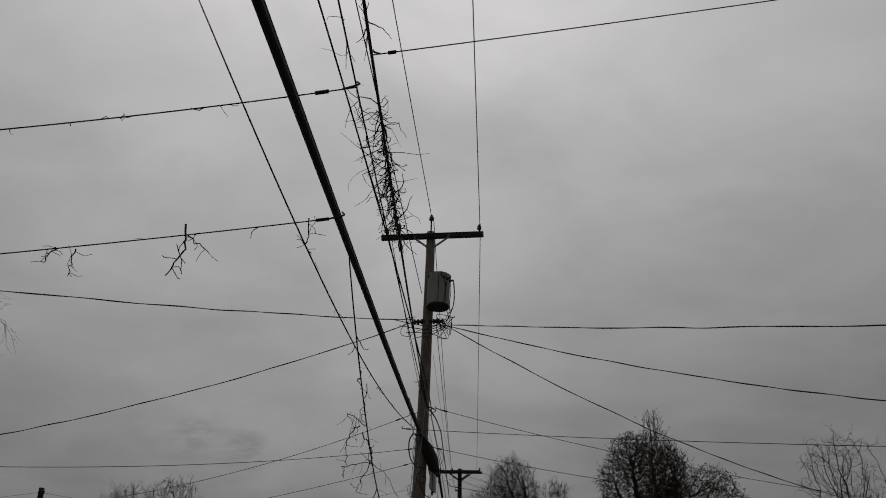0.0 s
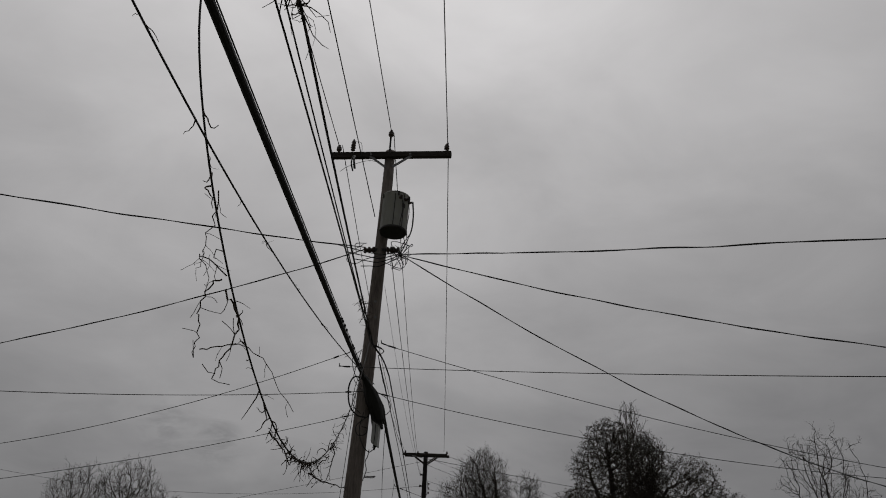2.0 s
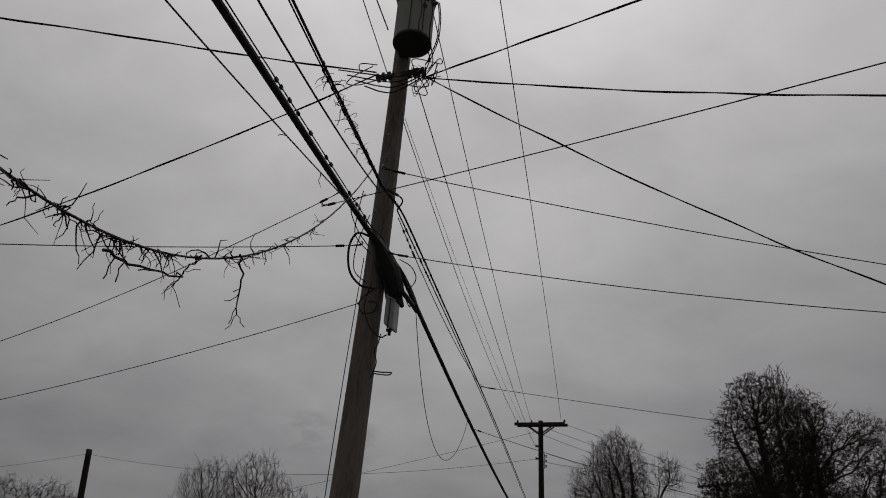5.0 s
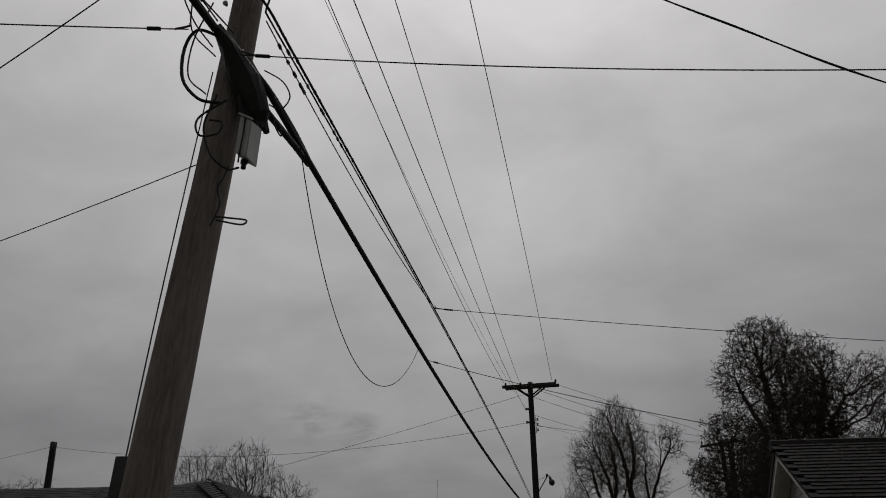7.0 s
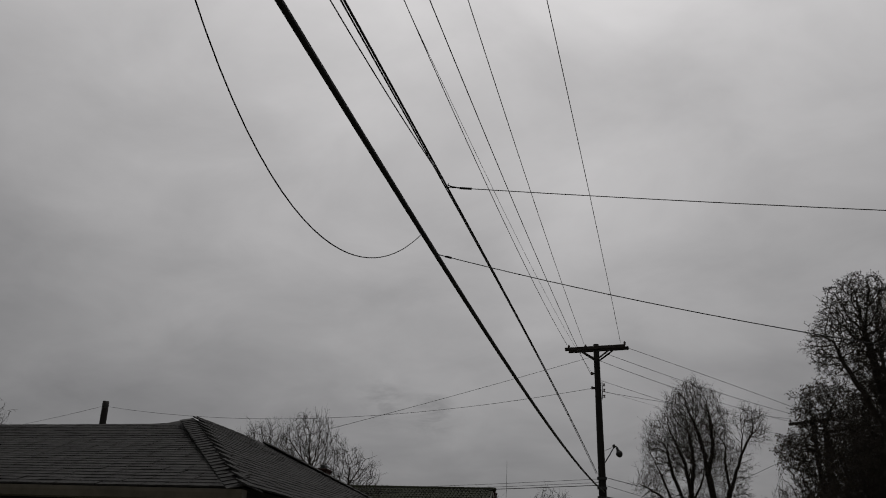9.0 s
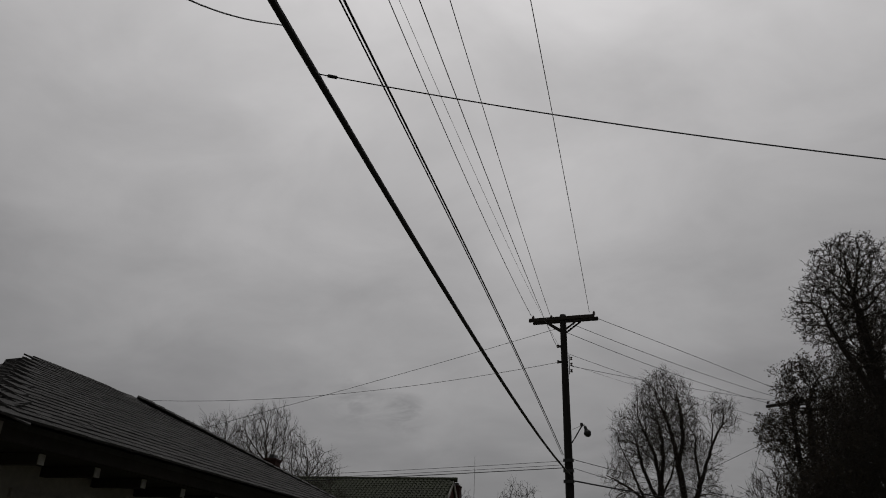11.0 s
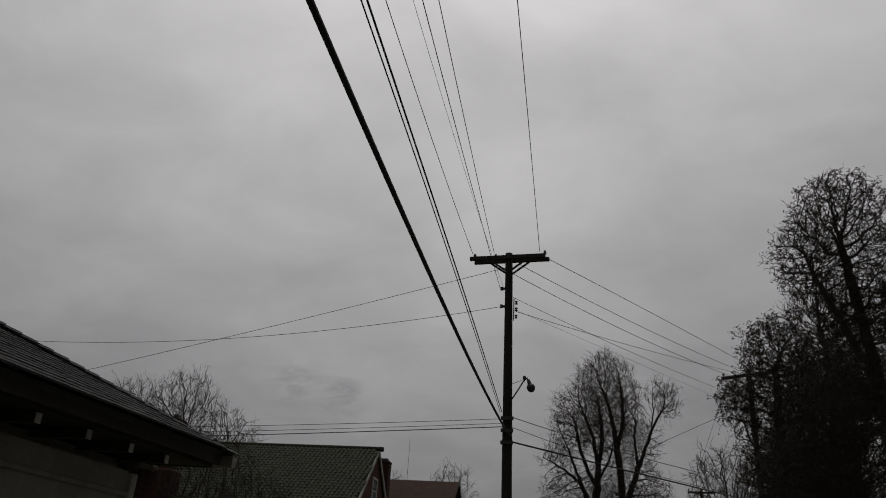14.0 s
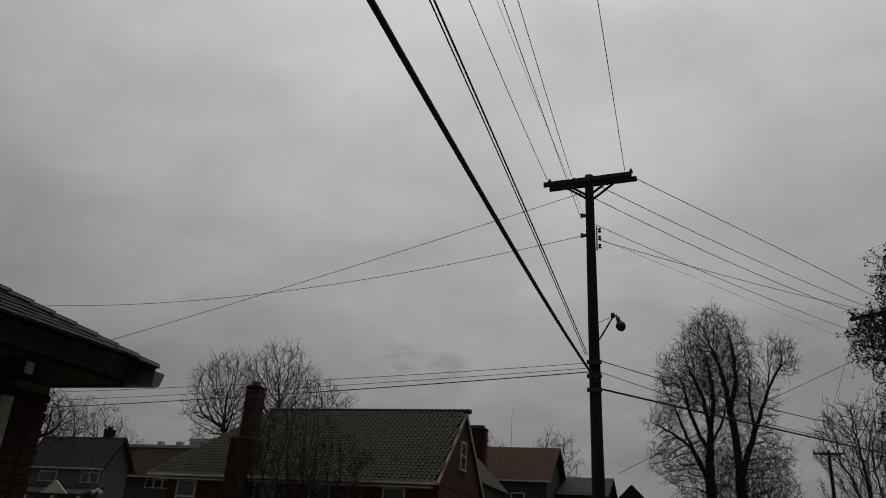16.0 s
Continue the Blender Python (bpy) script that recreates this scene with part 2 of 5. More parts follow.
def spline(pts, n=8):
    """Smooth curve through the given points."""
    P = [Vector(p) for p in pts]
    P = [2 * P[0] - P[1]] + P + [2 * P[-1] - P[-2]]
    out = []
    for i in range(1, len(P) - 2):
        for k in range(n):
            t = k / n
            out.append(0.5 * (2 * P[i] + (P[i + 1] - P[i - 1]) * t + (2 * P[i - 1] - 5 * P[i] + 4 * P[i + 1] - P[i + 2]) * t * t
                              + (3 * P[i] - P[i - 1] - 3 * P[i + 1] + P[i + 2]) * t ** 3))
    out.append(P[-2])
    return out

# ---------------------------------------------------------------- ground
def ground_sheet():
    bm = bmesh.new()
    xs = [-2500, -600, -200, -80, -40, -20, -10, -4, 0, 4, 10, 20, 40, 80, 200, 600, 2500]
    ys = [-2500, -600, -120, -40, -20, -10, 0, 10, 20, 30, 40, 60, 90, 150, 400, 1000, 2500]
    g = [[bm.verts.new((x, y, 0.0)) for x in xs] for y in ys]
    for j in range(len(ys) - 1):
        for i in range(len(xs) - 1):
            bm.faces.new((g[j][i], g[j][i + 1], g[j + 1][i + 1], g[j + 1][i]))
    return tagged(part("ground", bm, GRASS), "dull winter grass and gravel between the houses", "ground", kind="structure")


ground_sheet()
tagged(part("road", boxm((0.9, -60, -0.2), (4.6, 120, 0.012)), ASPHALT), "narrow worn asphalt alley along the utility poles", "road", kind="structure")


# ---------------------------------------------------------------- utility poles
def shaft(bm, x, y, top, r0, r1, lean=(0, 0), seg=18, seed=3, bow=0.0):
    rng = random.Random(seed)
    rings = []
    n = 14
    for i in range(n + 1):
        h = top * i / n
        r = r0 + (r1 - r0) * i / n
        ring = []
        for k in range(seg):
            a = 2 * math.pi * k / seg
            rr = r * (1 + rng.uniform(-0.02, 0.02))
            ring.append(bm.verts.new((x + lean[0] * h / top + 4 * bow * (h / top) * (1 - h / top) + rr * math.cos(a), y + lean[1] * h / top + rr * math.sin(a), h)))
        rings.append(ring)
    for p, q in zip(rings, rings[1:]):
        for k in range(seg):
            bm.faces.new((p[k], p[(k + 1) % seg], q[(k + 1) % seg], q[k]))
    bm.faces.new(rings[-1])
    return bm


PIN = [(0.016, 0), (0.016, 0.07), (0.05, 0.075), (0.055, 0.10), (0.035, 0.115), (0.05, 0.13), (0.05, 0.15), (0.03, 0.165), (0.034, 0.185), (0.03, 0.2), (0.012, 0.205)]
SPOOL = [(0.02, -0.055), (0.045, -0.05), (0.045, -0.025), (0.026, -0.012), (0.026, 0.012), (0.045, 0.025), (0.045, 0.05), (0.02, 0.055)]


def arm_frame(cx, cy, turn):
    c, s = math.cos(turn), math.sin(turn)
    return lambda u, v, z: Vector((cx + c * u - s * v, cy + s * u + c * v, z))


def bolt(parent, at, axis=(0, -1, 0)):
    return part("bolt", lathe(bmesh.new(), [(0.012, 0), (0.012, 0.02), (0.022, 0.021), (0.022, 0.034), (0.012, 0.035)], at, axis, 8), STEEL, parent)


pole = thing("utility_pole", (0.05, 0, 0), "weathered grey wooden utility pole with one crossarm", "utility pole", "utility poles")
part("shaft", shaft(bmesh.new(), -0.08, -0.04, 10.78, 0.158, 0.100, (0.04, 0.38), bow=0.06), POLE_WOOD, pole, smooth=True)
A1 = arm_frame(0.0, 0.22, -0.095)
arm = part("crossarm", beam(bmesh.new(), A1(-1.22, 0, 10.62), A1(1.22, 0, 10.62), 0.095, 0.12), ARM_WOOD, pole, "dark timber crossarm")
for u in (-1, 1):
    part("brace", beam(bmesh.new(), A1(u * 0.42, -0.055, 10.56), A1(u * 0.07, -0.13, 10.24), 0.012, 0.045), STEEL, pole, "flat steel crossarm brace")
    bolt(pole, A1(u * 0.40, -0.06, 10.585))
for u, z in ((-1.1, 10.68), (1.12, 10.68)):
    part("pin_insulator", lathe(bmesh.new(), PIN, A1(u, 0, z)), PORCELAIN, pole, "brown porcelain pin insulator", True)
top_pin = part("ridge_pin", beam(bmesh.new(), (0.0, -0.10, 10.45), (-0.01, -0.08, 10.86), 0.035, 0.012), DARK_STEEL, pole)
part("pin_insulator", lathe(bmesh.new(), PIN, (-0.01, -0.09, 10.80)), PORCELAIN, pole, "brown porcelain pin insulator", True)
# fuse cutout hung on the arm
cut = part("fuse_cutout", lathe(bmesh.new(), [(0.025, 0), (0.05, 0.02), (0.03, 0.05), (0.055, 0.07), (0.035, 0.10), (0.055, 0.12), (0.035, 0.15), (0.05, 0.18), (0.03, 0.22), (0.015, 0.26)],
                                      A1(-0.78, -0.1, 10.66), (0.05, -0.25, 1), 10), PORCELAIN, pole, "dark fuse cutout on the crossarm", True)
part("fuse_tube", tube_mesh("fuse_tube", spline([A1(-0.72, -0.12, 10.52), A1(-0.70, -0.2, 10.36), A1(-0.68, -0.14, 10.20)]), 0.022, 8), DARK_STEEL, cut)
part("fuse_tube", tube_mesh("fuse_tube", spline([A1(-0.75, -0.10, 10.55), A1(-0.76, -0.16, 10.34), A1(-0.72, -0.12, 10.16)]), 0.016, 8), DARK_STEEL, cut)
for ctrl in ([A1(-0.78, -0.1, 10.9), A1(-0.62, -0.1, 10.85), A1(-0.58, -0.1, 10.5)], [A1(-1.02, 0.02, 10.25), A1(-0.8, -0.1, 10.30), A1(-0.4, -0.1, 10.42), A1(-0.1, -0.05, 10.33)]):
    part("jumper_wire", tube_mesh("jumper_wire", spline(ctrl), 0.005, 5), RUBBER, pole)

# secondary rack with spools
RZ = 8.40
RY = 0.17
part("rack_bar", beam(bmesh.new(), (-0.26, RY + 0.02, RZ), (0.30, RY - 0.03, RZ), 0.03, 0.05), DARK_STEEL, pole)
for x in (-0.25, -0.17, 0.18, 0.30):
    part("spool_insulator", lathe(bmesh.new(), [(1.4 * p, 1.1 * q) for p, q in SPOOL], (x, RY - 0.1 * x, RZ), (1, -0.15, 0)), PORCELAIN, pole, "dark spool insulator", True)

# pole-mounted transformer
TX, TY, TZ = 0.235, -0.17, 8.60
can = thing("transformer", (TX, TY, TZ), "light grey cylindrical pole transformer with dark base", "transformer")
TH_ = 0.70  # tank height under the lid
part("tank", lathe(bmesh.new(), [(0.235, 0.0), (0.250, 0.02), (0.250, TH_), (0.256, TH_ + 0.005), (0.256, TH_ + 0.03), (0.24, TH_ + 0.035)], (TX, TY, TZ), seg=32), TANK, can, "light grey painted tank", True)
part("base_plate", lathe(bmesh.new(), [(0.20, -0.012), (0.244, -0.015), (0.254, -0.005), (0.254, 0.022), (0.252, 0.026)], (TX, TY, TZ), seg=32), DARK_STEEL, can, "black bottom ring")
part("lid", lathe(bmesh.new(), [(0.26, TH_ + 0.03), (0.268, TH_ + 0.036), (0.268, TH_ + 0.05), (0.21, TH_ + 0.08), (0.05, TH_ + 0.09)], (TX, TY, TZ), seg=32), TANK, can, smooth=True)
for a in (-150, -75, -15):
    ca, sa = math.cos(radians(a)), math.sin(radians(a))
    part("lid_clamp", beam(bmesh.new(), (TX + 0.26 * ca, TY + 0.26 * sa, TZ + TH_ - 0.04), (TX + 0.264 * ca, TY + 0.264 * sa, TZ + TH_ + 0.05), 0.03, 0.02), DARK_STEEL, can)
for a in (-66, -40, -14):
    ca, sa = math.cos(radians(a)), math.sin(radians(a))
    part("bushing", lathe(bmesh.new(), [(0.03, 0), (0.035, 0.03), (0.022, 0.05), (0.022, 0.08)], (TX + 0.245 * ca, TY + 0.245 * sa, TZ + TH_ - 0.08), (ca, sa, 0), 10), PORCELAIN, can, "dark low-voltage bushing")
for a in (-88, -48):
    ca, sa = math.cos(radians(a)), math.sin(radians(a))
    part("ground_strap", beam(bmesh.new(), (TX + 0.252 * ca, TY + 0.252 * sa, TZ + 0.03), (TX + 0.252 * ca, TY + 0.252 * sa, TZ + TH_), 0.014, 0.010), DARK_STEEL, can)
part("nameplate", beam(bmesh.new(), (TX + 0.155, TY - 0.200, TZ + 0.48), (TX + 0.195, TY - 0.163, TZ + 0.48), 0.012, 0.07), DARK_STEEL, can)
part("bracket", boxm((-0.02, 0.02, TZ + 0.50), (0.10, 0.30, TZ + 0.60)), DARK_STEEL, can)
part("bracket", boxm((-0.02, 0.02, TZ + 0.10), (0.10, 0.30, TZ + 0.20)), DARK_STEEL, can)
rng = random.Random(11)
for a, z0, end in ((-66, 0.62, (0.42, -0.1, 8.30)), (-40, 0.62, (0.46, -0.06, 8.26)), (-14, 0.62, (0.40, -0.02, 8.36)), (-6, 0.66, (0.40, -0.04, 8.22))):
    ca, sa = math.cos(radians(a)), math.sin(radians(a))
    p0 = Vector((TX + 0.33 * ca, TY + 0.33 * sa, TZ + z0))
    part("lead_wire", tube_mesh("lead_wire", spline([p0, p0 + Vector((0.03, 0.02, -0.30)), p0 + Vector((0.01, 0.05, -0.62)), Vector(end) + Vector((0.05, -0.02, 0.12)), Vector(end)]), 0.008, 6), RUBBER, can)
# tangle of secondary leads round the rack
for i in range(5):
    c = Vector((0.42, 0.08, 8.24))
    pts = [c + Vector((rng.uniform(-0.22, 0.16), rng.uniform(-0.14, 0.14), rng.uniform(-0.26, 0.24))) for _ in range(6)]
    part("jumper_wire", tube_mesh("jumper_wire", spline(pts), rng.choice((0.004, 0.005, 0.007)), 5), RUBBER, pole)
for i in range(4):
    z = 8.22 - 0.03 * i
    pts = [(-0.75 + 0.17 * i, -0.1 - 0.1 * i, z + 0.10 - 0.16 * i), (-0.28 + 0.05 * i, -0.05, z + 0.02 - 0.07 * i), (0.05, 0.0, z - 0.05 * i), (0.42, -0.02, z + 0.06)]
    part("jumper_wire", tube_mesh("jumper_wire", spline(pts), 0.009, 6), RUBBER, pole)
for pts in ([(-0.3, -0.05, 8.38), (-0.5, -0.15, 8.15), (-0.52, -0.3, 7.9), (-0.35, -0.35, 7.82), (-0.2, -0.2, 8.0), (0.1, -0.2, 8.1), (0.4, -0.1, 8.25)],
            [(0.1, -0.15, 8.0), (0.35, -0.2, 7.86), (0.5, -0.15, 7.9), (0.42, -0.1, 8.1)],
            [(-0.25, -0.03, 8.42), (-0.42, -0.2, 8.30), (-0.36, -0.3, 8.05)]):
    part("jumper_wire", tube_mesh("jumper_wire", spline(pts), 0.007, 5), RUBBER, pole)

# cable closure, terminal box and slack coils on the shaft
closure = thing("splice_closure", (0.2, 0.1, 5.0), "bulky torn black splice closure strapped to the pole", "splice closure")
V, F = [], []
tube_data(V, F, [Vector(p) for p in ((0.0, -0.20, 5.80), (0.07, -0.10, 5.68), (0.13, 0.0, 5.55), (0.19, 0.05, 5.42), (0.25, 0.09, 5.28), (0.29, 0.12, 5.16), (0.31, 0.14, 5.10))], [0.035, 0.07, 0.105, 0.125, 0.115, 0.085, 0.03], 14)
rj = random.Random(8)
V = [v + Vector((rj.uniform(-1, 1), rj.uniform(-1, 1), rj.uniform(-1, 1))) * 0.014 for v in V]
part("body", mesh_from("body", V, F), RUBBER, closure)
V, F = [], []
tube_data(V, F, spline([(0.10, 0.02, 5.72), (0.19, 0.12, 5.60), (0.27, 0.22, 5.50), (0.31, 0.40, 5.44), (0.30, 0.80, 5.44), (0.27, 1.2, 5.44)]), 0.032, 10)
part("upper_cable", mesh_from("upper_cable", V, F), RUBBER, closure, smooth=True)
V, F = [], []
tube_data(V, F, spline([(0.24, 0.08, 5.40), (0.30, 0.2, 5.27), (0.33, 0.45, 5.26), (0.31, 0.8, 5.33), (0.27, 1.2, 5.42)]), 0.028, 10)
part("lower_cable", mesh_from("lower_cable", V, F), RUBBER, closure, smooth=True)
for i in range(6):
    V, F = [], []
    x = 0.20 + 0.026 * i
    tube_data(V, F, spline([(x - 0.03, 0.02 + 0.02 * i, 5.28), (x, 0.05 + 0.02 * i, 5.12), (x + rj.uniform(-0.01, 0.03), 0.06 + 0.02 * i, 5.02 + rj.uniform(-0.03, 0.05))]), [0.028] * 16 + [0.012], 6)
    part("cable_end", mesh_from("cable_end", V, F), RUBBER, closure, "ragged black cable end")
tbox = thing("terminal_box", (0.27, 0.08, 4.66), "grey weathered metal terminal box on the pole", "terminal box")
bm = bmesh.new()
pts = [(0.205, 0.0, 4.76), (0.32, -0.03, 4.68), (0.34, 0.12, 4.68), (0.225, 0.15, 4.76), (0.205, 0.0, 5.09), (0.32, -0.03, 5.00), (0.34, 0.12, 5.02), (0.225, 0.15, 5.11)]
v = [bm.verts.new(p) for p in pts]
for f in ((0, 1, 2, 3), (7, 6, 5, 4), (0, 4, 5, 1), (1, 5, 6, 2), (2, 6, 7, 3), (3, 7, 4, 0)):
    bm.faces.new([v[k] for k in f])
bmesh.ops.bevel(bm, geom=bm.edges[:], offset=0.008, segments=2, affect="EDGES")
part("case", bm, TANK, tbox, "grey weathered metal case")
part("lip", beam(bmesh.new(), (0.20, -0.005, 5.098), (0.33, -0.035, 5.008), 0.02, 0.012), TANK, tbox)
part("strap", tube_mesh("strap", spline([(0.262, -0.022, 5.06), (0.268, -0.026, 4.9), (0.262, -0.024, 4.72), (0.25, 0.0, 4.66)]), 0.006, 5), RUBBER, tbox)
part("cable_gland", lathe(bmesh.new(), [(0.018, -0.04), (0.018, 0.0), (0.026, 0.002), (0.026, 0.03)], (0.27, 0.05, 4.68)), RUBBER, tbox)


def coil(name, pts, r, parent, mat=RUBBER):
    return part(name, tube_mesh(name, spline(pts), r, 6), mat, parent)


for pts, r in (([(0.02, -0.15, 5.74), (-0.14, -0.22, 5.77), (-0.22, -0.22, 5.6), (-0.18, -0.22, 5.3), (-0.05, -0.17, 5.14), (0.10, -0.12, 5.12)], 0.013),
               ([(0.14, -0.11, 5.15), (-0.03, -0.16, 4.97), (0.0, -0.16, 4.82), (0.12, -0.13, 4.84), (0.14, -0.12, 4.94), (0.05, -0.14, 4.96)], 0.008),
               ([(0.06, -0.12, 5.2), (0.02, -0.15, 4.9), (0.10, -0.13, 4.66), (0.2, -0.05, 4.58), (0.25, 0.02, 4.63)], 0.008),
               ([(0.20, -0.03, 4.62), (0.19, -0.06, 4.5), (0.16, -0.06, 4.42), (0.19, -0.05, 4.3), (0.17, -0.05, 4.2), (0.15, -0.06, 4.12)], 0.007),
               ([(0.16, -0.05, 4.20), (0.25, 0.0, 4.205), (0.325, 0.1, 4.235), (0.28, 0.12, 4.215), (0.17, -0.03, 4.18)], 0.007),
               ([(0.28, 0.12, 5.6), (0.40, 0.22, 5.55), (0.46, 0.26, 5.42), (0.40, 0.25, 5.30), (0.32, 0.2, 5.32)], 0.006),
               ([(0.31, 0.3, 5.27), (0.38, 0.3, 5.20), (0.41, 0.3, 5.08), (0.37, 0.28, 5.14), (0.34, 0.26, 5.24)], 0.006),
               ([(-0.06, -0.35, 6.2), (-0.18, -0.45, 6.0), (-0.14, -0.3, 5.8), (0.0, -0.2, 5.6)], 0.006),
               ([(-0.04, -0.5, 6.15), (-0.11, -0.4, 5.9), (-0.14, -0.28, 5.7), (0.04, -0.2, 5.5)], 0.006),
               ([(0.0, -0.3, 5.95), (-0.1, -0.3, 5.6), (-0.12, -0.25, 5.3), (0.02, -0.2, 5.15)], 0.006)):
    coil("cable_loop", pts, r, pole)
# ground wire down the shaft with moulding
part("ground_wire", tube_mesh("ground_wire", [(-0.13 - 0.05 * math.sin(i / 20 * math.pi) - 0.004 * i, 0.07, 5.6 - 5.5 * i / 20) for i in range(21)], 0.005, 5), RUBBER, pole)
part("conduit", boxm((-0.26, 0.02, 0.0), (-0.18, 0.09, 2.6)), DARK_STEEL, pole)
bm = bmesh.new()
rows_ = [[bm.verts.new((-0.035 + (0.150 + d) * math.cos(a), 0.032 + (0.150 + d) * math.sin(a), z)) for z, d in ((2.02, 0), (2.02, 0.008), (2.11, 0.008), (2.11, 0))] for a in (radians(-88 + 9 * k) for k in range(10))]
for p, q in zip(rows_, rows_[1:]):
    for k in range(3):
        bm.faces.new((p[k], q[k], q[k + 1], p[k + 1]))
tag = part("number_tag", bm, PLATE, pole, "pale metal number tag")


def text_mesh(body, size, m, mat, name, parent):
    cu = bpy.data.curves.new("lettering", "FONT")
    cu.body, cu.size, cu.extrude = body, size, 0.001
    ob = bpy.data.objects.new("lettering", cu)
    scene.collection.objects.link(ob)
    dg = bpy.context.evaluated_depsgraph_get()
    me = bpy.data.meshes.new_from_object(ob.evaluated_get(dg))
    bpy.data.objects.remove(ob)
    me.transform(m)
    me.name = name
    return part(name, me, mat, parent)


for k, ch in enumerate("65D4-"):
    a = radians(-80 + 15.5 * k)
    text_mesh(ch, 0.075, pose(-0.035 + 0.160 * math.cos(a), 0.032 + 0.160 * math.sin(a), 2.037, 90, 0, 90 + math.degrees(a)), INK, "tag_number", tag)
text_mesh("6", 0.09, pose(0.073, -0.076, 1.92, 90, 0, 45), PLATE, "stamped_number", pole)
text_mesh("6", 0.09, pose(0.073, -0.076, 1.80, 90, 0, 45), PLATE, "stamped_number", pole)
for z, x in ((9.3, 0.02), (7.2, 0.05), (6.9, 0.08), (6.1, 0.0)):
    bolt(pole, (x, -0.075 - 0.009 * (10.7 - z), z))

# second pole: double arm, lamp
P2 = thing("utility_pole", (0.1, 29.15, 0), "dark wooden utility pole with double crossarm and street lamp arm", "utility pole", "utility poles")
part("shaft", shaft(bmesh.new(), 0.17, 29.15, 11.78, 0.17, 0.115, (-0.18, 0.0), seed=5), DARK_WOOD, P2, smooth=True)
A2 = arm_frame(0.0, 29.2, -0.095)
for v in (-0.15, 0.15):
    part("crossarm", beam(bmesh.new(), A2(-1.22 + v * 0.3, v, 11.62), A2(1.22 + v * 0.3, v, 11.62), 0.09, 0.125), ARM_WOOD, P2, "dark timber crossarm")
    for u in (-1, 1):
        part("brace", beam(bmesh.new(), A2(u * 0.62, v, 11.55), A2(u * 0.08, v, 11.16), 0.03, 0.06), ARM_WOOD, P2, "wooden crossarm brace")
for u, v in ((-1.14, 0.0), (-0.47, 0.1), (1.14, 0.0)):
    part("pin_insulator", lathe(bmesh.new(), PIN, A2(u, v, 11.66)), PORCELAIN, P2, "dark porcelain insulator", True)
for z in (10.56, 9.97):
    c = part("clevis", boxm((-0.20, 29.10, z - 0.035), (-0.08, 29.16, z + 0.035)), DARK_STEEL, P2)
    part("spool_insulator", lathe(bmesh.new(), SPOOL, (-0.21, 29.12, z), (0, 0, 1)), PORCELAIN, P2, "", True)
for z in (9.62, 9.86, 10.08):
    part("spool_insulator", lathe(bmesh.new(), SPOOL, (0.26, 29.1, z), (0, 0, 1)), PORCELAIN, P2, "", True)
part("rack_bar", boxm((0.17, 29.07, 9.5), (0.20, 29.13, 10.2)), DARK_STEEL, P2)
for z in (6.45, 6.1, 5.75):
    part("clamp", boxm((-0.1, 28.96, z - 0.05), (0.26, 29.04, z + 0.05)), DARK_STEEL, P2)
lamp = thing("street_lamp", (0.2, 29.1, 7.1), "small dark street lamp on a bracket arm", "street lamp")
part("arm", tube_mesh("arm", spline([(0.2, 29.1, 7.05), (0.38, 29.05, 7.32), (0.55, 29.0, 7.58), (0.66, 29.0, 7.66)]), 0.022, 8), DARK_STEEL, lamp)
part("stay", tube_mesh("stay", [(0.2, 29.1, 7.5), (0.5, 29.0, 7.6)], 0.008, 5), DARK_STEEL, lamp)
part("photocell", lathe(bmesh.new(), [(0.05, 0), (0.05, 0.1), (0.03, 0.12)], (0.56, 29.0, 7.6)), DARK_STEEL, lamp)
part("housing", lathe(bmesh.new(), [(0.025, 0.17), (0.05, 0.14), (0.055, 0.04), (0.08, 0.0)], (0.72, 29.0, 7.46), (-0.35, 0, 1)), DARK_STEEL, lamp, smooth=True)
part("refractor", lathe(bmesh.new(), [(0.08, 0.0), (0.12, -0.05), (0.125, -0.11), (0.095, -0.19), (0.04, -0.23)], (0.72, 29.0, 7.46), (-0.35, 0, 1)), DARK_STEEL, lamp, "dark ribbed lamp refractor", True)

# third pole half hidden in the trees, and one further down the street
def far_pole(x, y, top, turn, half=1.2):
    p = thing("utility_pole", (x, y, 0), "dark distant wooden utility pole with crossarm", "utility pole", "utility poles")
    part("shaft", shaft(bmesh.new(), x, y, top, 0.16, 0.11, seg=12), DARK_WOOD, p, smooth=True)
    fr = arm_frame(x, y, turn)
    part("crossarm", beam(bmesh.new(), fr(-half, -0.14, top - 0.25), fr(half, -0.14, top - 0.25), 0.1, 0.14), ARM_WOOD, p)
    for u in (-1, 1):
        part("brace", beam(bmesh.new(), fr(u * 0.6, -0.14, top - 0.3), fr(u * 0.08, -0.1, top - 0.75), 0.03, 0.05), ARM_WOOD, p)
        part("pin_insulator", lathe(bmesh.new(), PIN, fr(u * half * 0.92, -0.14, top - 0.2), seg=8), PORCELAIN, p)
    return p


far_pole(9.85, 42.3, 11.85, -0.57)
far_pole(11.6, 70.0, 10.4, -0.1, 1.0)
stub = thing("utility_pole", (-25.5, 33, 0), "short leaning dark wooden pole beyond the roof", "utility pole", "utility poles")
part("shaft", shaft(bmesh.new(), -25.45, 33, 10.75, 0.22, 0.17, (-1.15, 0), seg=12), DARK_WOOD, stub, smooth=True)
part("clamp", boxm((-26.45, 32.75, 10.35), (-26.25, 32.85, 10.55)), DARK_STEEL, stub)

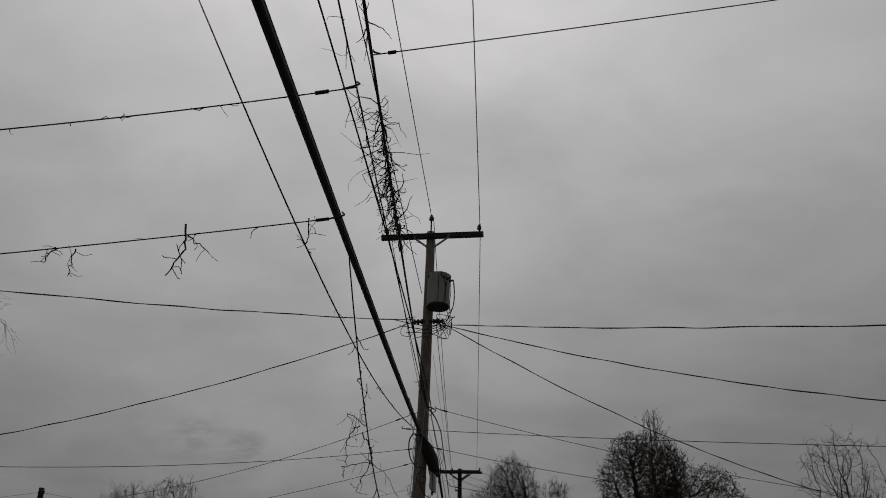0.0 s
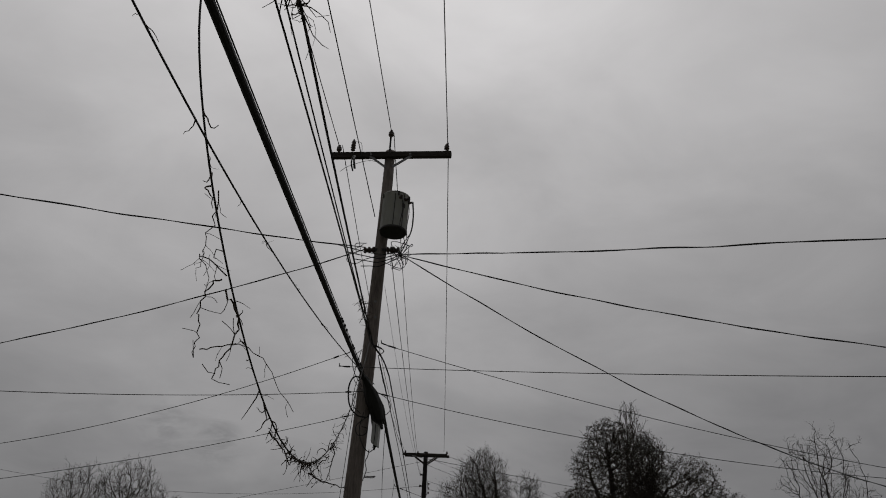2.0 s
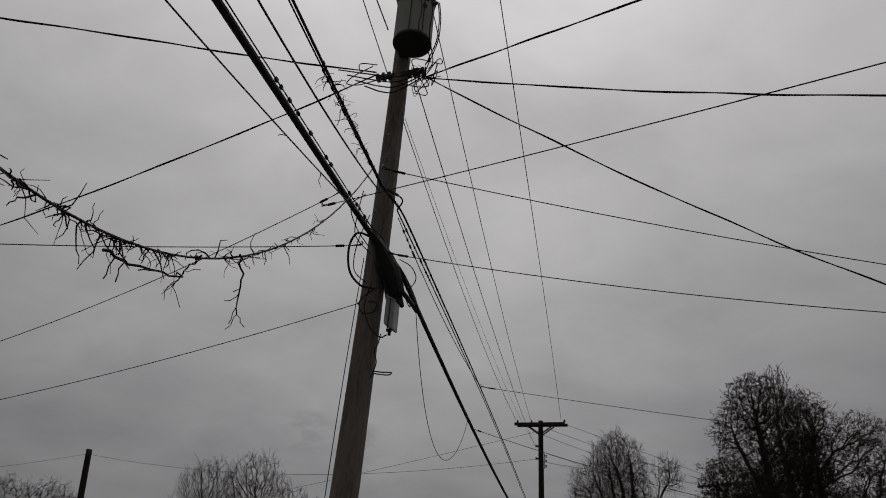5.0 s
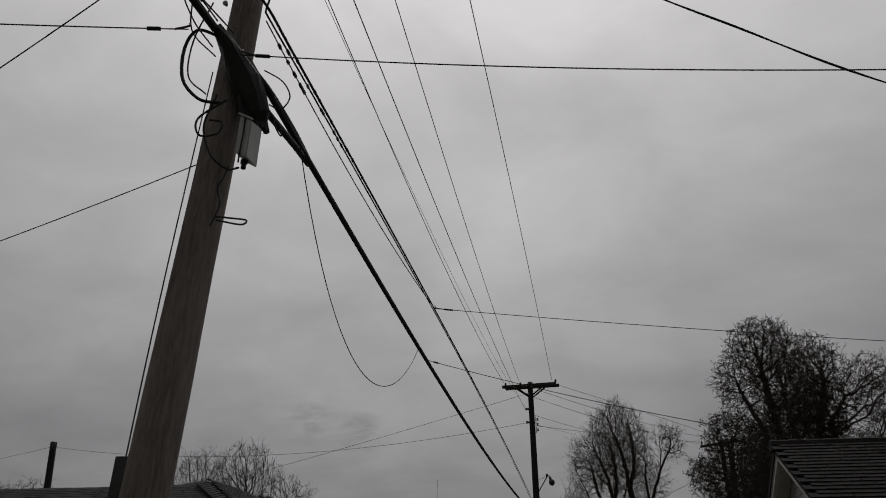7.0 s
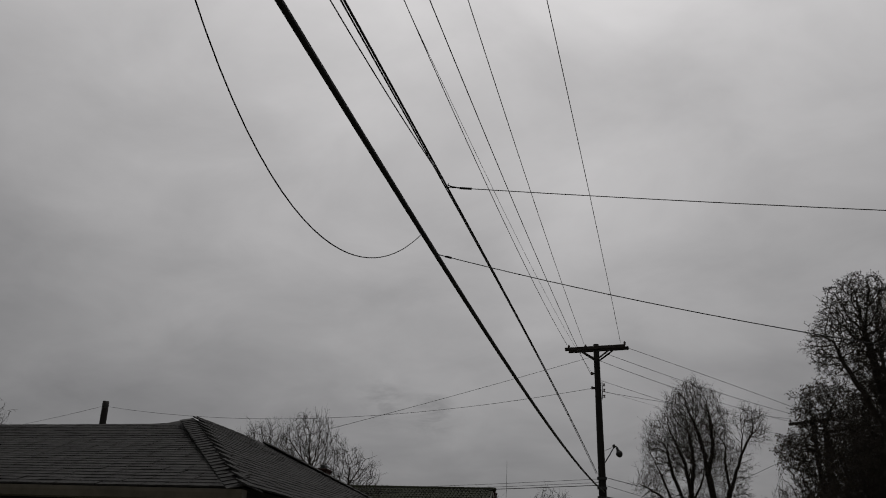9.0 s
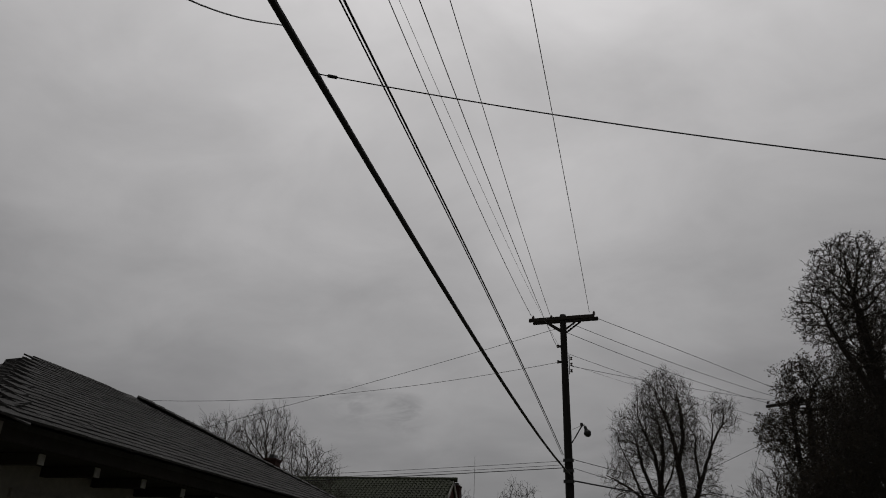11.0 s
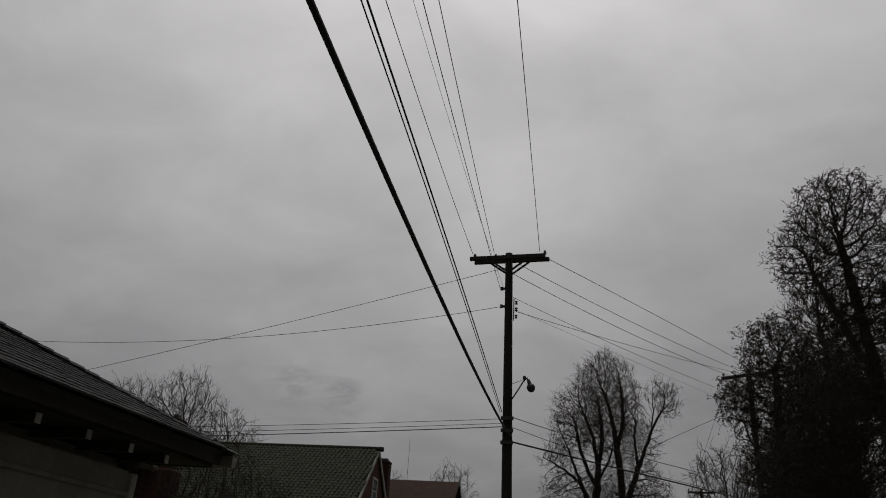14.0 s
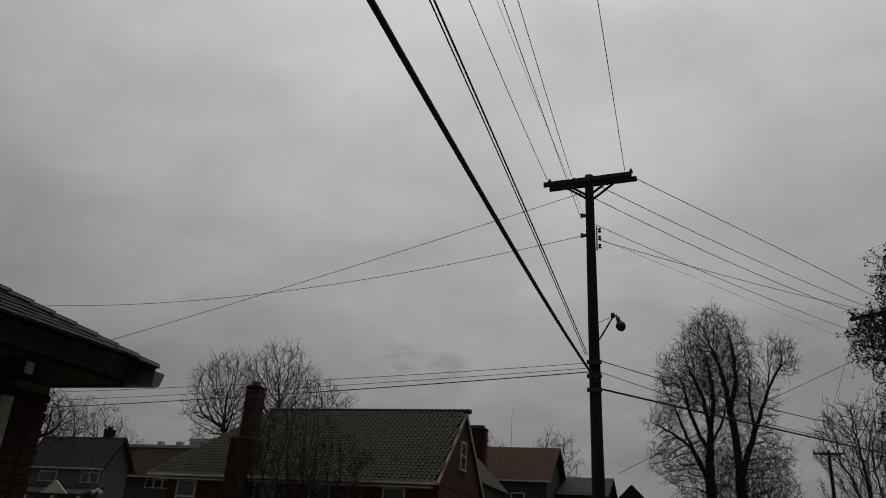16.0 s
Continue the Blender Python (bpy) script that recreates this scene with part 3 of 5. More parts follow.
# ---------------------------------------------------------------- wires
def wire(name, pts, r, label, cat="cable", mat=None, group="overhead lines", sides=6):
    return tagged(part(name, tube_mesh(name, pts, r, sides), mat or RUBBER), label, cat, group)


PRIM = "thin bare power conductor strung between the poles"
for a, b, s in (((1.13, 0.12, 10.86), (0.61, -32, 10.93), 0.27), ((-0.01, -0.09, 10.98), (-1.04, -32, 10.89), 0.37), ((-1.1, 0.32, 10.86), (-2.05, -32, 10.38), 0.43),
                ((1.14, 0.10, 10.90), (0.97, 29.1, 11.83), -0.32), ((0.03, 0.0, 11.02), (-0.51, 29.29, 11.89), 0.37), ((-1.04, 0.33, 10.89), (-1.2, 29.28, 11.84), 0.56),
                ((-0.14, -0.1, 8.96), (-1.27, -32, 10.03), 0.23)):
    wire("power_line", sag_line(a, b, s), 0.009, PRIM, "power line", ALU)
wire("power_line", sag_line((0.18, 0.15, 8.45), (-0.24, 29.2, 10.52), 0.35), 0.008, "thin neutral conductor between the poles", "power line", ALU)
wire("power_line", sag_line((0.15, 0.16, 7.66), (-0.1, 29.12, 10.46), 0.55), 0.0035, "very thin wire between the poles", "power line", ALU)
TH = "thick black telephone cable bundle lashed to a strand"
wire("telephone_cable", sag_line((0.0, -0.21, 5.77), (0.01, -32, 3.85), 0.28), 0.032, TH, "telephone cable", sides=10)
wire("telephone_cable", sag_line((0.31, 0.25, 5.43), (0.15, 28.96, 5.95), 0.44), 0.028, TH, "telephone cable", sides=10)
STR = sag_line((0.0, -0.20, 5.86), (0.01, -32, 3.93), 0.28)
strand = wire("strand_wire", sag_line((0.0, -0.20, 5.86), (0.01, -32, 3.93), 0.28), 0.006, "steel support strand above the telephone cable")
wire("telephone_cable", bezier([(0.09, -0.33, 6.25), (1.05, -6.74, 3.49), (-0.27, -12.59, 6.55)]), 0.008, "thin black cable between the poles", "telephone cable")
M1 = bezier([(0.20, -0.27, 5.64), (-0.12, -7.32, 4.3), (0.68, -12.71, 2.79), (-1.14, -10.93, 6.42)])
wire("telephone_cable", M1, 0.006, "slack thin cable knotted with dead vine", "telephone cable")


CAB = [
    ((0.38, 0.28, 5.98), (-0.08, 28.9, 6.62), -0.20, 0.012, "thin black cable between the poles", 2.5),
    ((0.16, 0.22, 6.32), (-0.12, 28.9, 6.60), -0.25, 0.009, "thin black cable between the poles", 2.5),
    ((0.19, 0.2, 6.2), (0.35, 6.3, 6.12), 0.13, 0.006, "thin black wire lashed under the cable", 1.0),
    ((0.10, -0.18, 6.36), (0.9, -32, 6.03), 0.64, 0.013, "thin black cable overgrown with dead vines", 2.5),
    ((0.09, -0.28, 6.34), (0.28, -32, 6.03), 0.39, 0.008, "thin black cable between the poles", 2.5),
]


def clips(cable, line, start, end, count, seed, size=0.02):
    """Small dark lashing clips and connectors sitting on a cable."""
    rg = random.Random(seed)
    for _ in range(count):
        d = rg.uniform(start, end)
        acc = 0.0
        for p, q in zip(line, line[1:]):
            L = (q - p).length
            if acc + L > d:
                c = p.lerp(q, (d - acc) / L)
                x = (q - p).normalized()
                bm = beam(bmesh.new(), c - x * size * rg.uniform(0.8, 2.0), c + x * size, size * 1.1, size * 1.4)
                part("clip", bm, RUBBER, cable, "black cable clip")
                break
            acc += L


def twisted(a, b, s, over, r=0.008):
    core = sag_line(a, b, s, 150, over)
    V, F = [], []
    L = (core[-1] - core[0]).length
    for ph in (0.0, 3.14):
        pts = []
        for i, p in enumerate(core):
            ang = ph + 2 * math.pi * (L * i / 150) / 2.2
            w = 0.005 + 0.002 * noise.noise((p.x * 0.9, p.y * 0.9, 3.0))
            pts.append(p + Vector((0.0, math.cos(ang) * w, math.sin(ang) * w + 0.02 * noise.noise((p.x * 1.3, p.y, p.z)))))
        tube_data(V, F, pts, r, 5)
    return tagged(part("service_drop", mesh_from("service_drop", V, F), RUBBER), "twisted black service drop running from pole to house", "cable", "service drops")


clips(strand, STR, 0.2, 3.0, 12, 1)
for cab_a, cab_b, cab_s, cab_r, cab_l, cab_e in CAB:
    ln = sag_line(cab_a, cab_b, cab_s)
    cb = wire("telephone_cable", ln, cab_r, cab_l, "telephone cable")
    clips(cb, ln, 0.15, cab_e, 9, int(100 * cab_r) + len(ln), 0.018)
# short runs that carry the two thin cables past the shaft
for a, b, r in (((0.10, -0.18, 6.36), (0.38, 0.28, 5.98), 0.012), ((0.09, -0.28, 6.34), (0.16, 0.22, 6.32), 0.009)):
    mid = Vector((0.27, 0.0, 0.5 * (a[2] + b[2]) + 0.01))
    ln = spline([a, mid, b])
    cb = wire("telephone_cable", ln, r, "thin black cable clamped past the pole", "telephone cable")
    clips(cb, ln, 0.1, 0.45, 4, 31, 0.018)
twisted((-0.29, 0.09, 8.39), (-12.25, -7.24, 6.31), 0.21, 1.5)
twisted((-0.30, 0.09, 8.34), (-13.95, 1.96, 5.41), 0.42, 1.4)
twisted((0.38, 0.15, 8.32), (7.25, -4.57, 6.40), 0.05, 2.2)
twisted((0.37, 0.18, 8.33), (12.86, -1.66, 5.97), 0.39, 1.4)
twisted((0.36, 0.19, 8.36), (10.49, 4.31, 5.60), 0.42, 1.6)
DROP = "thin black telephone drop wire from pole to house"
for a, b, s, o in (((0.05, -0.6, 5.40), (-10.9, -6.29, 3.78), 0.36, 1.15), ((-0.2, -0.75, 5.99), (-10.21, 1.97, 4.4), 0.44, 1.35), ((-0.14, 0.86, 5.47), (-13.48, 2.22, 3.45), 0.40, 1.1),
                   ((0.33, -1.06, 6.05), (14.95, 1.68, 4.83), 0.41, 1.3), ((-0.3, -0.99, 5.66), (13.08, -8.97, 3.56), 0.14, 1.1), ((0.22, -0.14, 5.54), (12.86, 0.49, 4.85), 0.41, 1.4),
                   ((0.35, 6.45, 6.14), (22.66, 8.41, 4.63), 0.31, 1.0), ((0.14, 6.72, 5.42), (11.64, 7.59, 3.43), 0.39, 1.0),
                   ((0.33, -11.27, 5.19), (-10.25, -12.17, 3.99), 0.40, 1.4), ((0.08, -10.12, 4.83), (-14.58, -11.37, 3.05), 0.31, 1.1), ((0.38, -11.08, 5.67), (6.1, -10.3, 7.5), 0.02, 1.6)):
    line = sag_line(a, b, s, 160, o)
    w = wire("drop_wire", line, 0.0052, DROP, "cable", group="drop wires")
    d, at = 0.0, 0
    while d < 0.10:
        d += (line[at + 1] - line[at]).length
        at += 1
    part("clamp_sleeve", tube_mesh("clamp_sleeve", line[at:at + 2], 0.014, 8), RUBBER, w, "dark wedge clamp")
    part("hook", tube_mesh("hook", spline([line[0] + Vector((0, 0, 0.05)), line[0] + Vector((0.02, -0.03, 0.0)), line[1]]), 0.008, 5), DARK_STEEL, w)
for a, b, s, r in (((0.0, 29.1, 11.3), (-34.2, 30.8, 3.9), 0.32, 0.008), ((-0.2, 29.1, 9.95), (-26.5, 32.8, 10.45), 0.94, 0.008), ((-26.5, 32.8, 10.45), (-49.8, 40.4, 10.0), 0.29, 0.008),
                   ((-0.05, 29.0, 6.43), (-39.2, 27.0, 5.27), 0.44, 0.007), ((-0.05, 29.0, 6.30), (-39.6, 31.0, 5.6), 0.36, 0.007), ((-0.05, 29.0, 6.20), (-40.0, 35.2, 6.03), 0.29, 0.013)):
    wire("side_wire", sag_line(a, b, s), r, "thin wire leading away sideways from the pole", group="side wires")
for a, b, s, r in (((1.10, 29.02, 11.62), (10.5, 42.3, 11.72), -0.04, 0.010), ((0.29, 29.16, 11.43), (9.46, 42.39, 11.88), 0.14, 0.010), ((0.09, 29.16, 11.11), (9.36, 42.4, 11.5), 0.2, 0.010),
                   ((0.15, 29.1, 10.26), (9.44, 42.4, 10.63), 0.12, 0.008), ((0.26, 29.1, 9.79), (9.63, 42.37, 11.70), 0.10, 0.009), ((0.26, 29.1, 9.83), (9.4, 42.4, 10.14), 0.0, 0.004),
                   ((8.75, 42.2, 9.85), (-0.8, 46.0, 5.7), -0.05, 0.010), ((8.66, 42.3, 10.75), (7.0, 42.6, 6.4), 0.0, 0.007),
                   ((0.2, 29.0, 5.78), (11.1, 41.6, 5.69), 0.02, 0.026), ((0.2, 29.0, 6.49), (11.4, 41.0, 6.35), 0.25, 0.012), ((0.2, 29.0, 6.2), (11.4, 41.0, 5.95), 0.38, 0.009)):
    wire("street_wire", sag_line(a, b, s, 24, 1.0), r, "dark wire turning off along the street to the next pole", group="street wires")
wire("slack_wire", bezier([(0.34, 0.83, 5.34), (0.15, 3.67, 2.56), (0.26, 6.02, 5.45), (0.14, 6.3, 5.48)]), 0.005, "loose thin wire hanging in a deep loop", group="drop wires")
VINE_PATH = bezier([(-0.02, -9.14, 4.98), (0.31, -9.42, 3.16), (-0.08, -5.22, 3.44), (0.0, -5.49, 3.1), (0.24, -3.62, 2.49), (0.11, -0.67, 6.36)], 60)
wire("slack_wire", VINE_PATH, 0.007, "broken slack wire hung with dead vine", group="drop wires")


def hanging_vine(name, pts, seed, density, length, r=0.004, label="dry dead vine twigs clinging to the cable", down=0.6, along=0.7):
    """Thin crooked twigs wound round and hanging from a line."""
    rng = random.Random(seed)
    V, F = [], []
    for i in range(density):
        k = rng.randrange(len(pts) - 1)
        p = pts[k].lerp(pts[k + 1], rng.random())
        d = Vector((rng.gauss(0, 1), rng.gauss(0, 1), rng.gauss(-down, 0.8))).normalized()
        if rng.random() < along:
            d = ((pts[k + 1] - pts[k]).normalized() * rng.choice((-1, 1)) + 0.35 * d).normalized()
        q = [p.copy()]
        n = rng.randint(3, 7)
        L = length * rng.uniform(0.3, 1.0) ** 1.5
        for _ in range(n):
            d = (d + Vector((rng.gauss(0, 0.45), rng.gauss(0, 0.45), rng.gauss(-0.12, 0.45)))).normalized()
            p = p + d * (L / n)
            q.append(p.copy())
        rr = r * rng.uniform(0.5, 1.3)
        tube_data(V, F, q, [rr * (1 - 0.6 * j / n) for j in range(n + 1)], 3)
    return tagged(part(name, mesh_from(name, V, F), TWIG), label, "vine", "dead vines", "stuff")


hanging_vine("dead_vine", VINE_PATH[30:56], 1, 110, 0.24, 0.0055, along=0.8)
hanging_vine("dead_vine", VINE_PATH[33:44], 9, 46, 0.30, 0.0055, down=1.8, along=0.15)
hanging_vine("dead_vine", VINE_PATH[18:30], 2, 12, 0.30, 0.006, along=0.6)
hanging_vine("dead_vine", VINE_PATH[4:18], 3, 7, 0.25, 0.005)
cab = sag_line((0.10, -0.18, 6.36), (0.9, -32, 6.03), 0.64)
hanging_vine("dead_vine", cab[10:14], 4, 170, 0.50, 0.0065, down=1.2, along=0.8)
hanging_vine("dead_vine", cab[14:17], 10, 50, 0.35, 0.006, down=1.4, along=0.6)
hanging_vine("dead_vine", cab[1:4], 5, 60, 0.26, 0.006, along=0.9)
hanging_vine("dead_vine", M1[1:28], 6, 15, 0.16, 0.004, along=0.3)
hanging_vine("dead_vine", sag_line((0.28, -32, 6.03), (0.09, -0.28, 6.34), 0.39)[26:31], 11, 34, 0.5, 0.005, down=1.0, along=0.75)
hanging_vine("dead_vine", sag_line((0.08, -10.12, 4.83), (-14.58, -11.37, 3.05), 0.31)[1:26], 7, 22, 0.30, 0.0045)
hanging_vine("dead_vine", sag_line((0.33, -11.27, 5.19), (-10.25, -12.17, 3.99), 0.4)[1:18], 8, 14, 0.18, 0.004)


def limb(pts, r, seed, label="crooked dead vine branch caught on the wire"):
    """A crooked dry branch with a few side twigs."""
    rg = random.Random(seed)
    line = spline(pts, 5)
    line = [p + Vector((rg.gauss(0, 1), rg.gauss(0, 1), rg.gauss(0, 1))) * 0.008 for p in line]
    V, F = [], []
    n = len(line)
    tube_data(V, F, line, [0.6 * r * (1 - 0.55 * i / n) for i in range(n)], 5)
    for _ in range(7):
        p = rg.choice(line[1:])
        q = [p]
        d = Vector((rg.gauss(0, 1), rg.gauss(0, 1), rg.gauss(-0.3, 1))).normalized()
        for _ in range(3):
            d = (d + Vector((rg.gauss(0, 0.4), rg.gauss(0, 0.4), rg.gauss(0, 0.4)))).normalized()
            q.append(q[-1] + d * rg.uniform(0.02, 0.06))
        tube_data(V, F, q, r * 0.25, 3)
    return tagged(part("vine_branch", mesh_from("vine_branch", V, F), TWIG), label, "vine", "dead vines")


for i, (r, pts) in enumerate((
        (0.010, [(0.01, -7.87, 3.76), (-0.06, -7.85, 3.72), (-0.12, -7.79, 3.59), (-0.12, -7.71, 3.45), (-0.16, -7.63, 3.30)]),
        (0.012, [(0.04, -7.83, 3.69), (0.12, -7.76, 3.58), (0.11, -7.67, 3.42), (0.04, -7.62, 3.31), (-0.01, -7.56, 3.19)]),
        (0.008, [(-0.25, -7.29, 3.48), (-0.08, -7.30, 3.52), (0.07, -7.29, 3.52), (0.23, -7.22, 3.42), (0.43, -7.05, 3.14)]),
        (0.008, [(0.09, -8.01, 3.73), (-0.08, -8.08, 3.83), (-0.02, -8.01, 3.70)]),
        (0.007, [(0.17, -8.68, 3.92), (0.17, -8.63, 3.83), (0.12, -8.55, 3.68), (0.10, -8.48, 3.54)]),
        (0.014, [(0.03, -5.99, 3.26), (0.14, -5.92, 3.15), (0.21, -5.85, 3.04)]),
        (0.015, [(0.14, -4.54, 3.25), (0.27, -4.48, 3.20), (0.49, -4.41, 3.16)]),
        (0.014, [(0.13, -3.24, 3.90), (0.13, -3.16, 3.75), (0.08, -3.05, 3.54)]),
        (0.010, [(0.19, -3.78, 3.60), (0.09, -3.76, 3.52), (0.02, -3.73, 3.43)]),
        (0.015, [(-1.14, -10.24, 4.68), (-1.12, -10.20, 4.52), (-1.20, -10.13, 4.39), (-1.27, -10.09, 4.31)]),
        (0.010, [(-1.11, -10.21, 4.60), (-1.00, -10.17, 4.52), (-0.92, -10.18, 4.46)]),
        (0.009, [(-1.93, -10.28, 4.43), (-1.98, -10.23, 4.33), (-1.99, -10.18, 4.23)]),
        (0.010, [(-0.19, -10.13, 4.84), (-0.18, -10.07, 4.67), (-0.21, -10.03, 4.59)]),
        (0.010, [(-2.08, -10.30, 4.42), (-2.14, -10.29, 4.37), (-2.18, -10.27, 4.30)]))):
    limb(pts, r, 70 + i)

# ---------------------------------------------------------------- houses
def slab(bm, pts, thick):
    """A flat polygon with thickness below it."""
    P = [Vector(p) for p in pts]
    n = (P[1] - P[0]).cross(P[2] - P[0]).normalized()
    if n.z < 0:
        n = -n
    top = [bm.verts.new(p) for p in P]
    bot = [bm.verts.new(p - n * thick) for p in P]
    bm.faces.new(top)
    bm.faces.new(bot[::-1])
    for i in range(len(P)):
        j = (i + 1) % len(P)
        bm.faces.new((top[i], bot[i], bot[j], top[j]))
    return bm


def piece_mesh(name, lo, hi, mat, arc=0.0):
    """One shared piece: a thin block, or a shallow barrel when arc is given."""
    bm = bmesh.new()
    if not arc:
        box(bm, lo, hi)
    else:
        n = 5
        rows = []
        for y, dz in ((lo[1], 0.012), (hi[1], 0.0)):
            row = []
            for i in range(n + 1):
                a = math.pi * i / n
                row.append(bm.verts.new(((lo[0] + hi[0]) / 2 - math.cos(a) * (hi[0] - lo[0]) / 2, y, lo[2] + math.sin(a) * arc + dz)))
            rows.append(row)
        for i in range(n):
            bm.faces.new((rows[0][i], rows[0][i + 1], rows[1][i + 1], rows[1][i]))
        bm.faces.new(rows[0][::-1])
    me = finish(bm, name)
    me.materials.append(mat)
    return me


def lay_pieces(name, parent, me, O, U, S, left, right, height, du, ds, seed, limit, keep, tilt=0.035, jit=0.012, lift=0.0):
    """Courses of overlapping pieces on a sloping plane; some stand as parts, the rest is joined."""
    rng = random.Random(seed)
    O, U, S = Vector(O), Vector(U).normalized(), Vector(S).normalized()
    N = U.cross(S).normalized()
    if N.z < 0:
        N = -N
    base = [v.co.copy() for v in me.vertices]
    faces = [tuple(p.vertices) for p in me.polygons]
    V, F, count, rows = [], [], 0, int(height / ds)
    for j in range(rows + 1):
        s = j * ds
        u = left(s) + (du * 0.5 if j % 2 else 0.0) * 0.9
        while u < right(s) + du * 0.2:
            us = u + rng.uniform(-jit, jit)
            if us > left(s) - du * 0.3:
                y_ax = (S - N * tilt).normalized()
                x_ax = (U + N * rng.uniform(-0.01, 0.01)).normalized()
                z_ax = x_ax.cross(y_ax).normalized()
                m = Matrix((x_ax, y_ax, z_ax)).transposed().to_4x4()
                m.translation = O + U * us + S * (s + rng.uniform(-jit, jit) * 0.6) + N * (lift + tilt * ds * 0.5 + rng.uniform(0, 0.004))
                if count < limit and keep(m.translation):
                    ob = new(name, me)
                    ob.matrix_basis = m
                    ob.parent = parent
                    count += 1
                else:
                    k = len(V)
                    V.extend(m @ c for c in base)
                    F.extend(tuple(i + k for i in f) for f in faces)
            u += du
    if V:
        rest = mesh_from(name + "_field", V, F)
        ob = part(name + "_field", rest, me.materials[0], parent)
        ob["kind"] = "stuff"


def window(parent, face, at, w, h, mat=None, cross=True):
    """A window proud of a wall; face is the outward axis: '-y', '+x' or '-x'."""
    x, y, z = at
    ux, uy = ((1, 0) if face == "-y" else (0, 1))
    ox, oy = {"-y": (0, -1), "+x": (1, 0), "-x": (-1, 0)}[face]

    def blk(a0, a1, z0, z1, d0, d1):
        xs = sorted((x + ux * a0 + ox * d0, x + ux * a1 + ox * d1))
        ys = sorted((y + uy * a0 + oy * d0, y + uy * a1 + oy * d1))
        return boxm((xs[0], ys[0], z + z0), (xs[1], ys[1], z + z1))

    w2 = w / 2
    pane = part("window", blk(-w2, w2, 0, h, -0.02, 0.02), GLASS, parent, "dark window pane in a painted frame")
    fm = mat or WHITE
    for a0, a1, z0, z1 in ((-w2 - 0.09, -w2, -0.05, h + 0.09), (w2, w2 + 0.09, -0.05, h + 0.09), (-w2, w2, h, h + 0.09)):
        part("frame", blk(a0, a1, z0, z1, -0.02, 0.06), fm, pane)
    part("sill", blk(-w2 - 0.12, w2 + 0.12, -0.12, -0.051, -0.02, 0.10), fm, pane)
    if cross:
        part("sash", blk(-w2, w2, h * 0.48, h * 0.54, -0.02, 0.04), fm, pane)
    return pane


def chimney(parent, x0, x1, y0, y1, z0, z1, mat=BRICK, pots=1):
    c = part("chimney", boxm((x0, y0, z0), (x1, y1, z1 - 0.25), 0.02), mat, parent, "red brick chimney stack")
    part("cap", boxm((x0 - 0.04, y0 - 0.04, z1 - 0.249), (x1 + 0.04, y1 + 0.04, z1 - 0.12), 0.015), mat, c)
    part("flue", boxm((x0 + 0.2, y0 + 0.15, z1 - 0.119), (x1 - 0.2, y1 - 0.15, z1 + 0.12)), DARK_STEEL, c)
    return c


def house(name, label, x0, x1, y0, y1, eave, ridge, axis, wall, roof, over=0.4, hip=False, wins=(), group="houses", trim=WHITE):
    """A house with gable or hip roof, its ridge along axis."""
    h = thing(name, ((x0 + x1) / 2, (y0 + y1) / 2, 0), label, "house", group)
    part("wall", boxm((x0, y0, 0), (x1, y1, eave)), wall, h)
    mx, my = (x0 + x1) / 2, (y0 + y1) / 2
    if axis == "x":
        e = eave - (ridge - eave) * over / (my - y0)
        k = (y1 - y0) / 2 if hip else -over
        A, B = (x0 + k, my, ridge), (x1 - k, my, ridge)
        part("roof", slab(bmesh.new(), [(x0 - over, y0 - over, e), (x1 + over, y0 - over, e), B, A], 0.12), roof, h)
        part("roof", slab(bmesh.new(), [(x1 + over, y1 + over, e), (x0 - over, y1 + over, e), A, B], 0.12), roof, h)
        if hip:
            part("roof", slab(bmesh.new(), [(x1 + over, y0 - over, e), (x1 + over, y1 + over, e), B], 0.12), roof, h)
            part("roof", slab(bmesh.new(), [(x0 - over, y1 + over, e), (x0 - over, y0 - over, e), A], 0.12), roof, h)
        else:
            for x in (x0 + 0.11, x1 - 0.11):
                part("gable", slab(bmesh.new(), [(x + 0.1, y0, eave), (x + 0.1, y1, eave), (x + 0.1, my, ridge - 0.14)], 0.2), wall, h)
                for ya in (y0 - over, y1 + over):
                    xx = x0 - over if x < mx else x1 + over
                    part("rake_board", beam(bmesh.new(), (xx, ya, e - 0.1), (xx, my, ridge - 0.1), 0.05, 0.2), SOFFIT, h)
        part("gutter", boxm((x0 - over, y0 - over - 0.12, e - 0.16), (x1 + over, y0 - over - 0.004, e - 0.03)), trim, h)
    else:
        e = eave - (ridge - eave) * over / (mx - x0)
        A, B = (mx, y0 - over, ridge), (mx, y1 + over, ridge)
        part("roof", slab(bmesh.new(), [(x0 - over, y0 - over, e), (x0 - over, y1 + over, e), B, A], 0.12), roof, h)
        part("roof", slab(bmesh.new(), [(x1 + over, y1 + over, e), (x1 + over, y0 - over, e), A, B], 0.12), roof, h)
        for y in (y0 + 0.1, y1 - 0.1):
            part("gable", slab(bmesh.new(), [(x0, y - 0.1, eave), (x1, y - 0.1, eave), (mx, y - 0.1, ridge - 0.14)], 0.2), wall, h)
        for xa in (x0 - over, x1 + over):
            part("rake_board", beam(bmesh.new(), (xa, y0 - over, e - 0.1), (mx, y0 - over, ridge - 0.1), 0.05, 0.2), SOFFIT, h)
    for face, at, w, hh in wins:
        window(h, face, at, w, hh, trim)
    return h


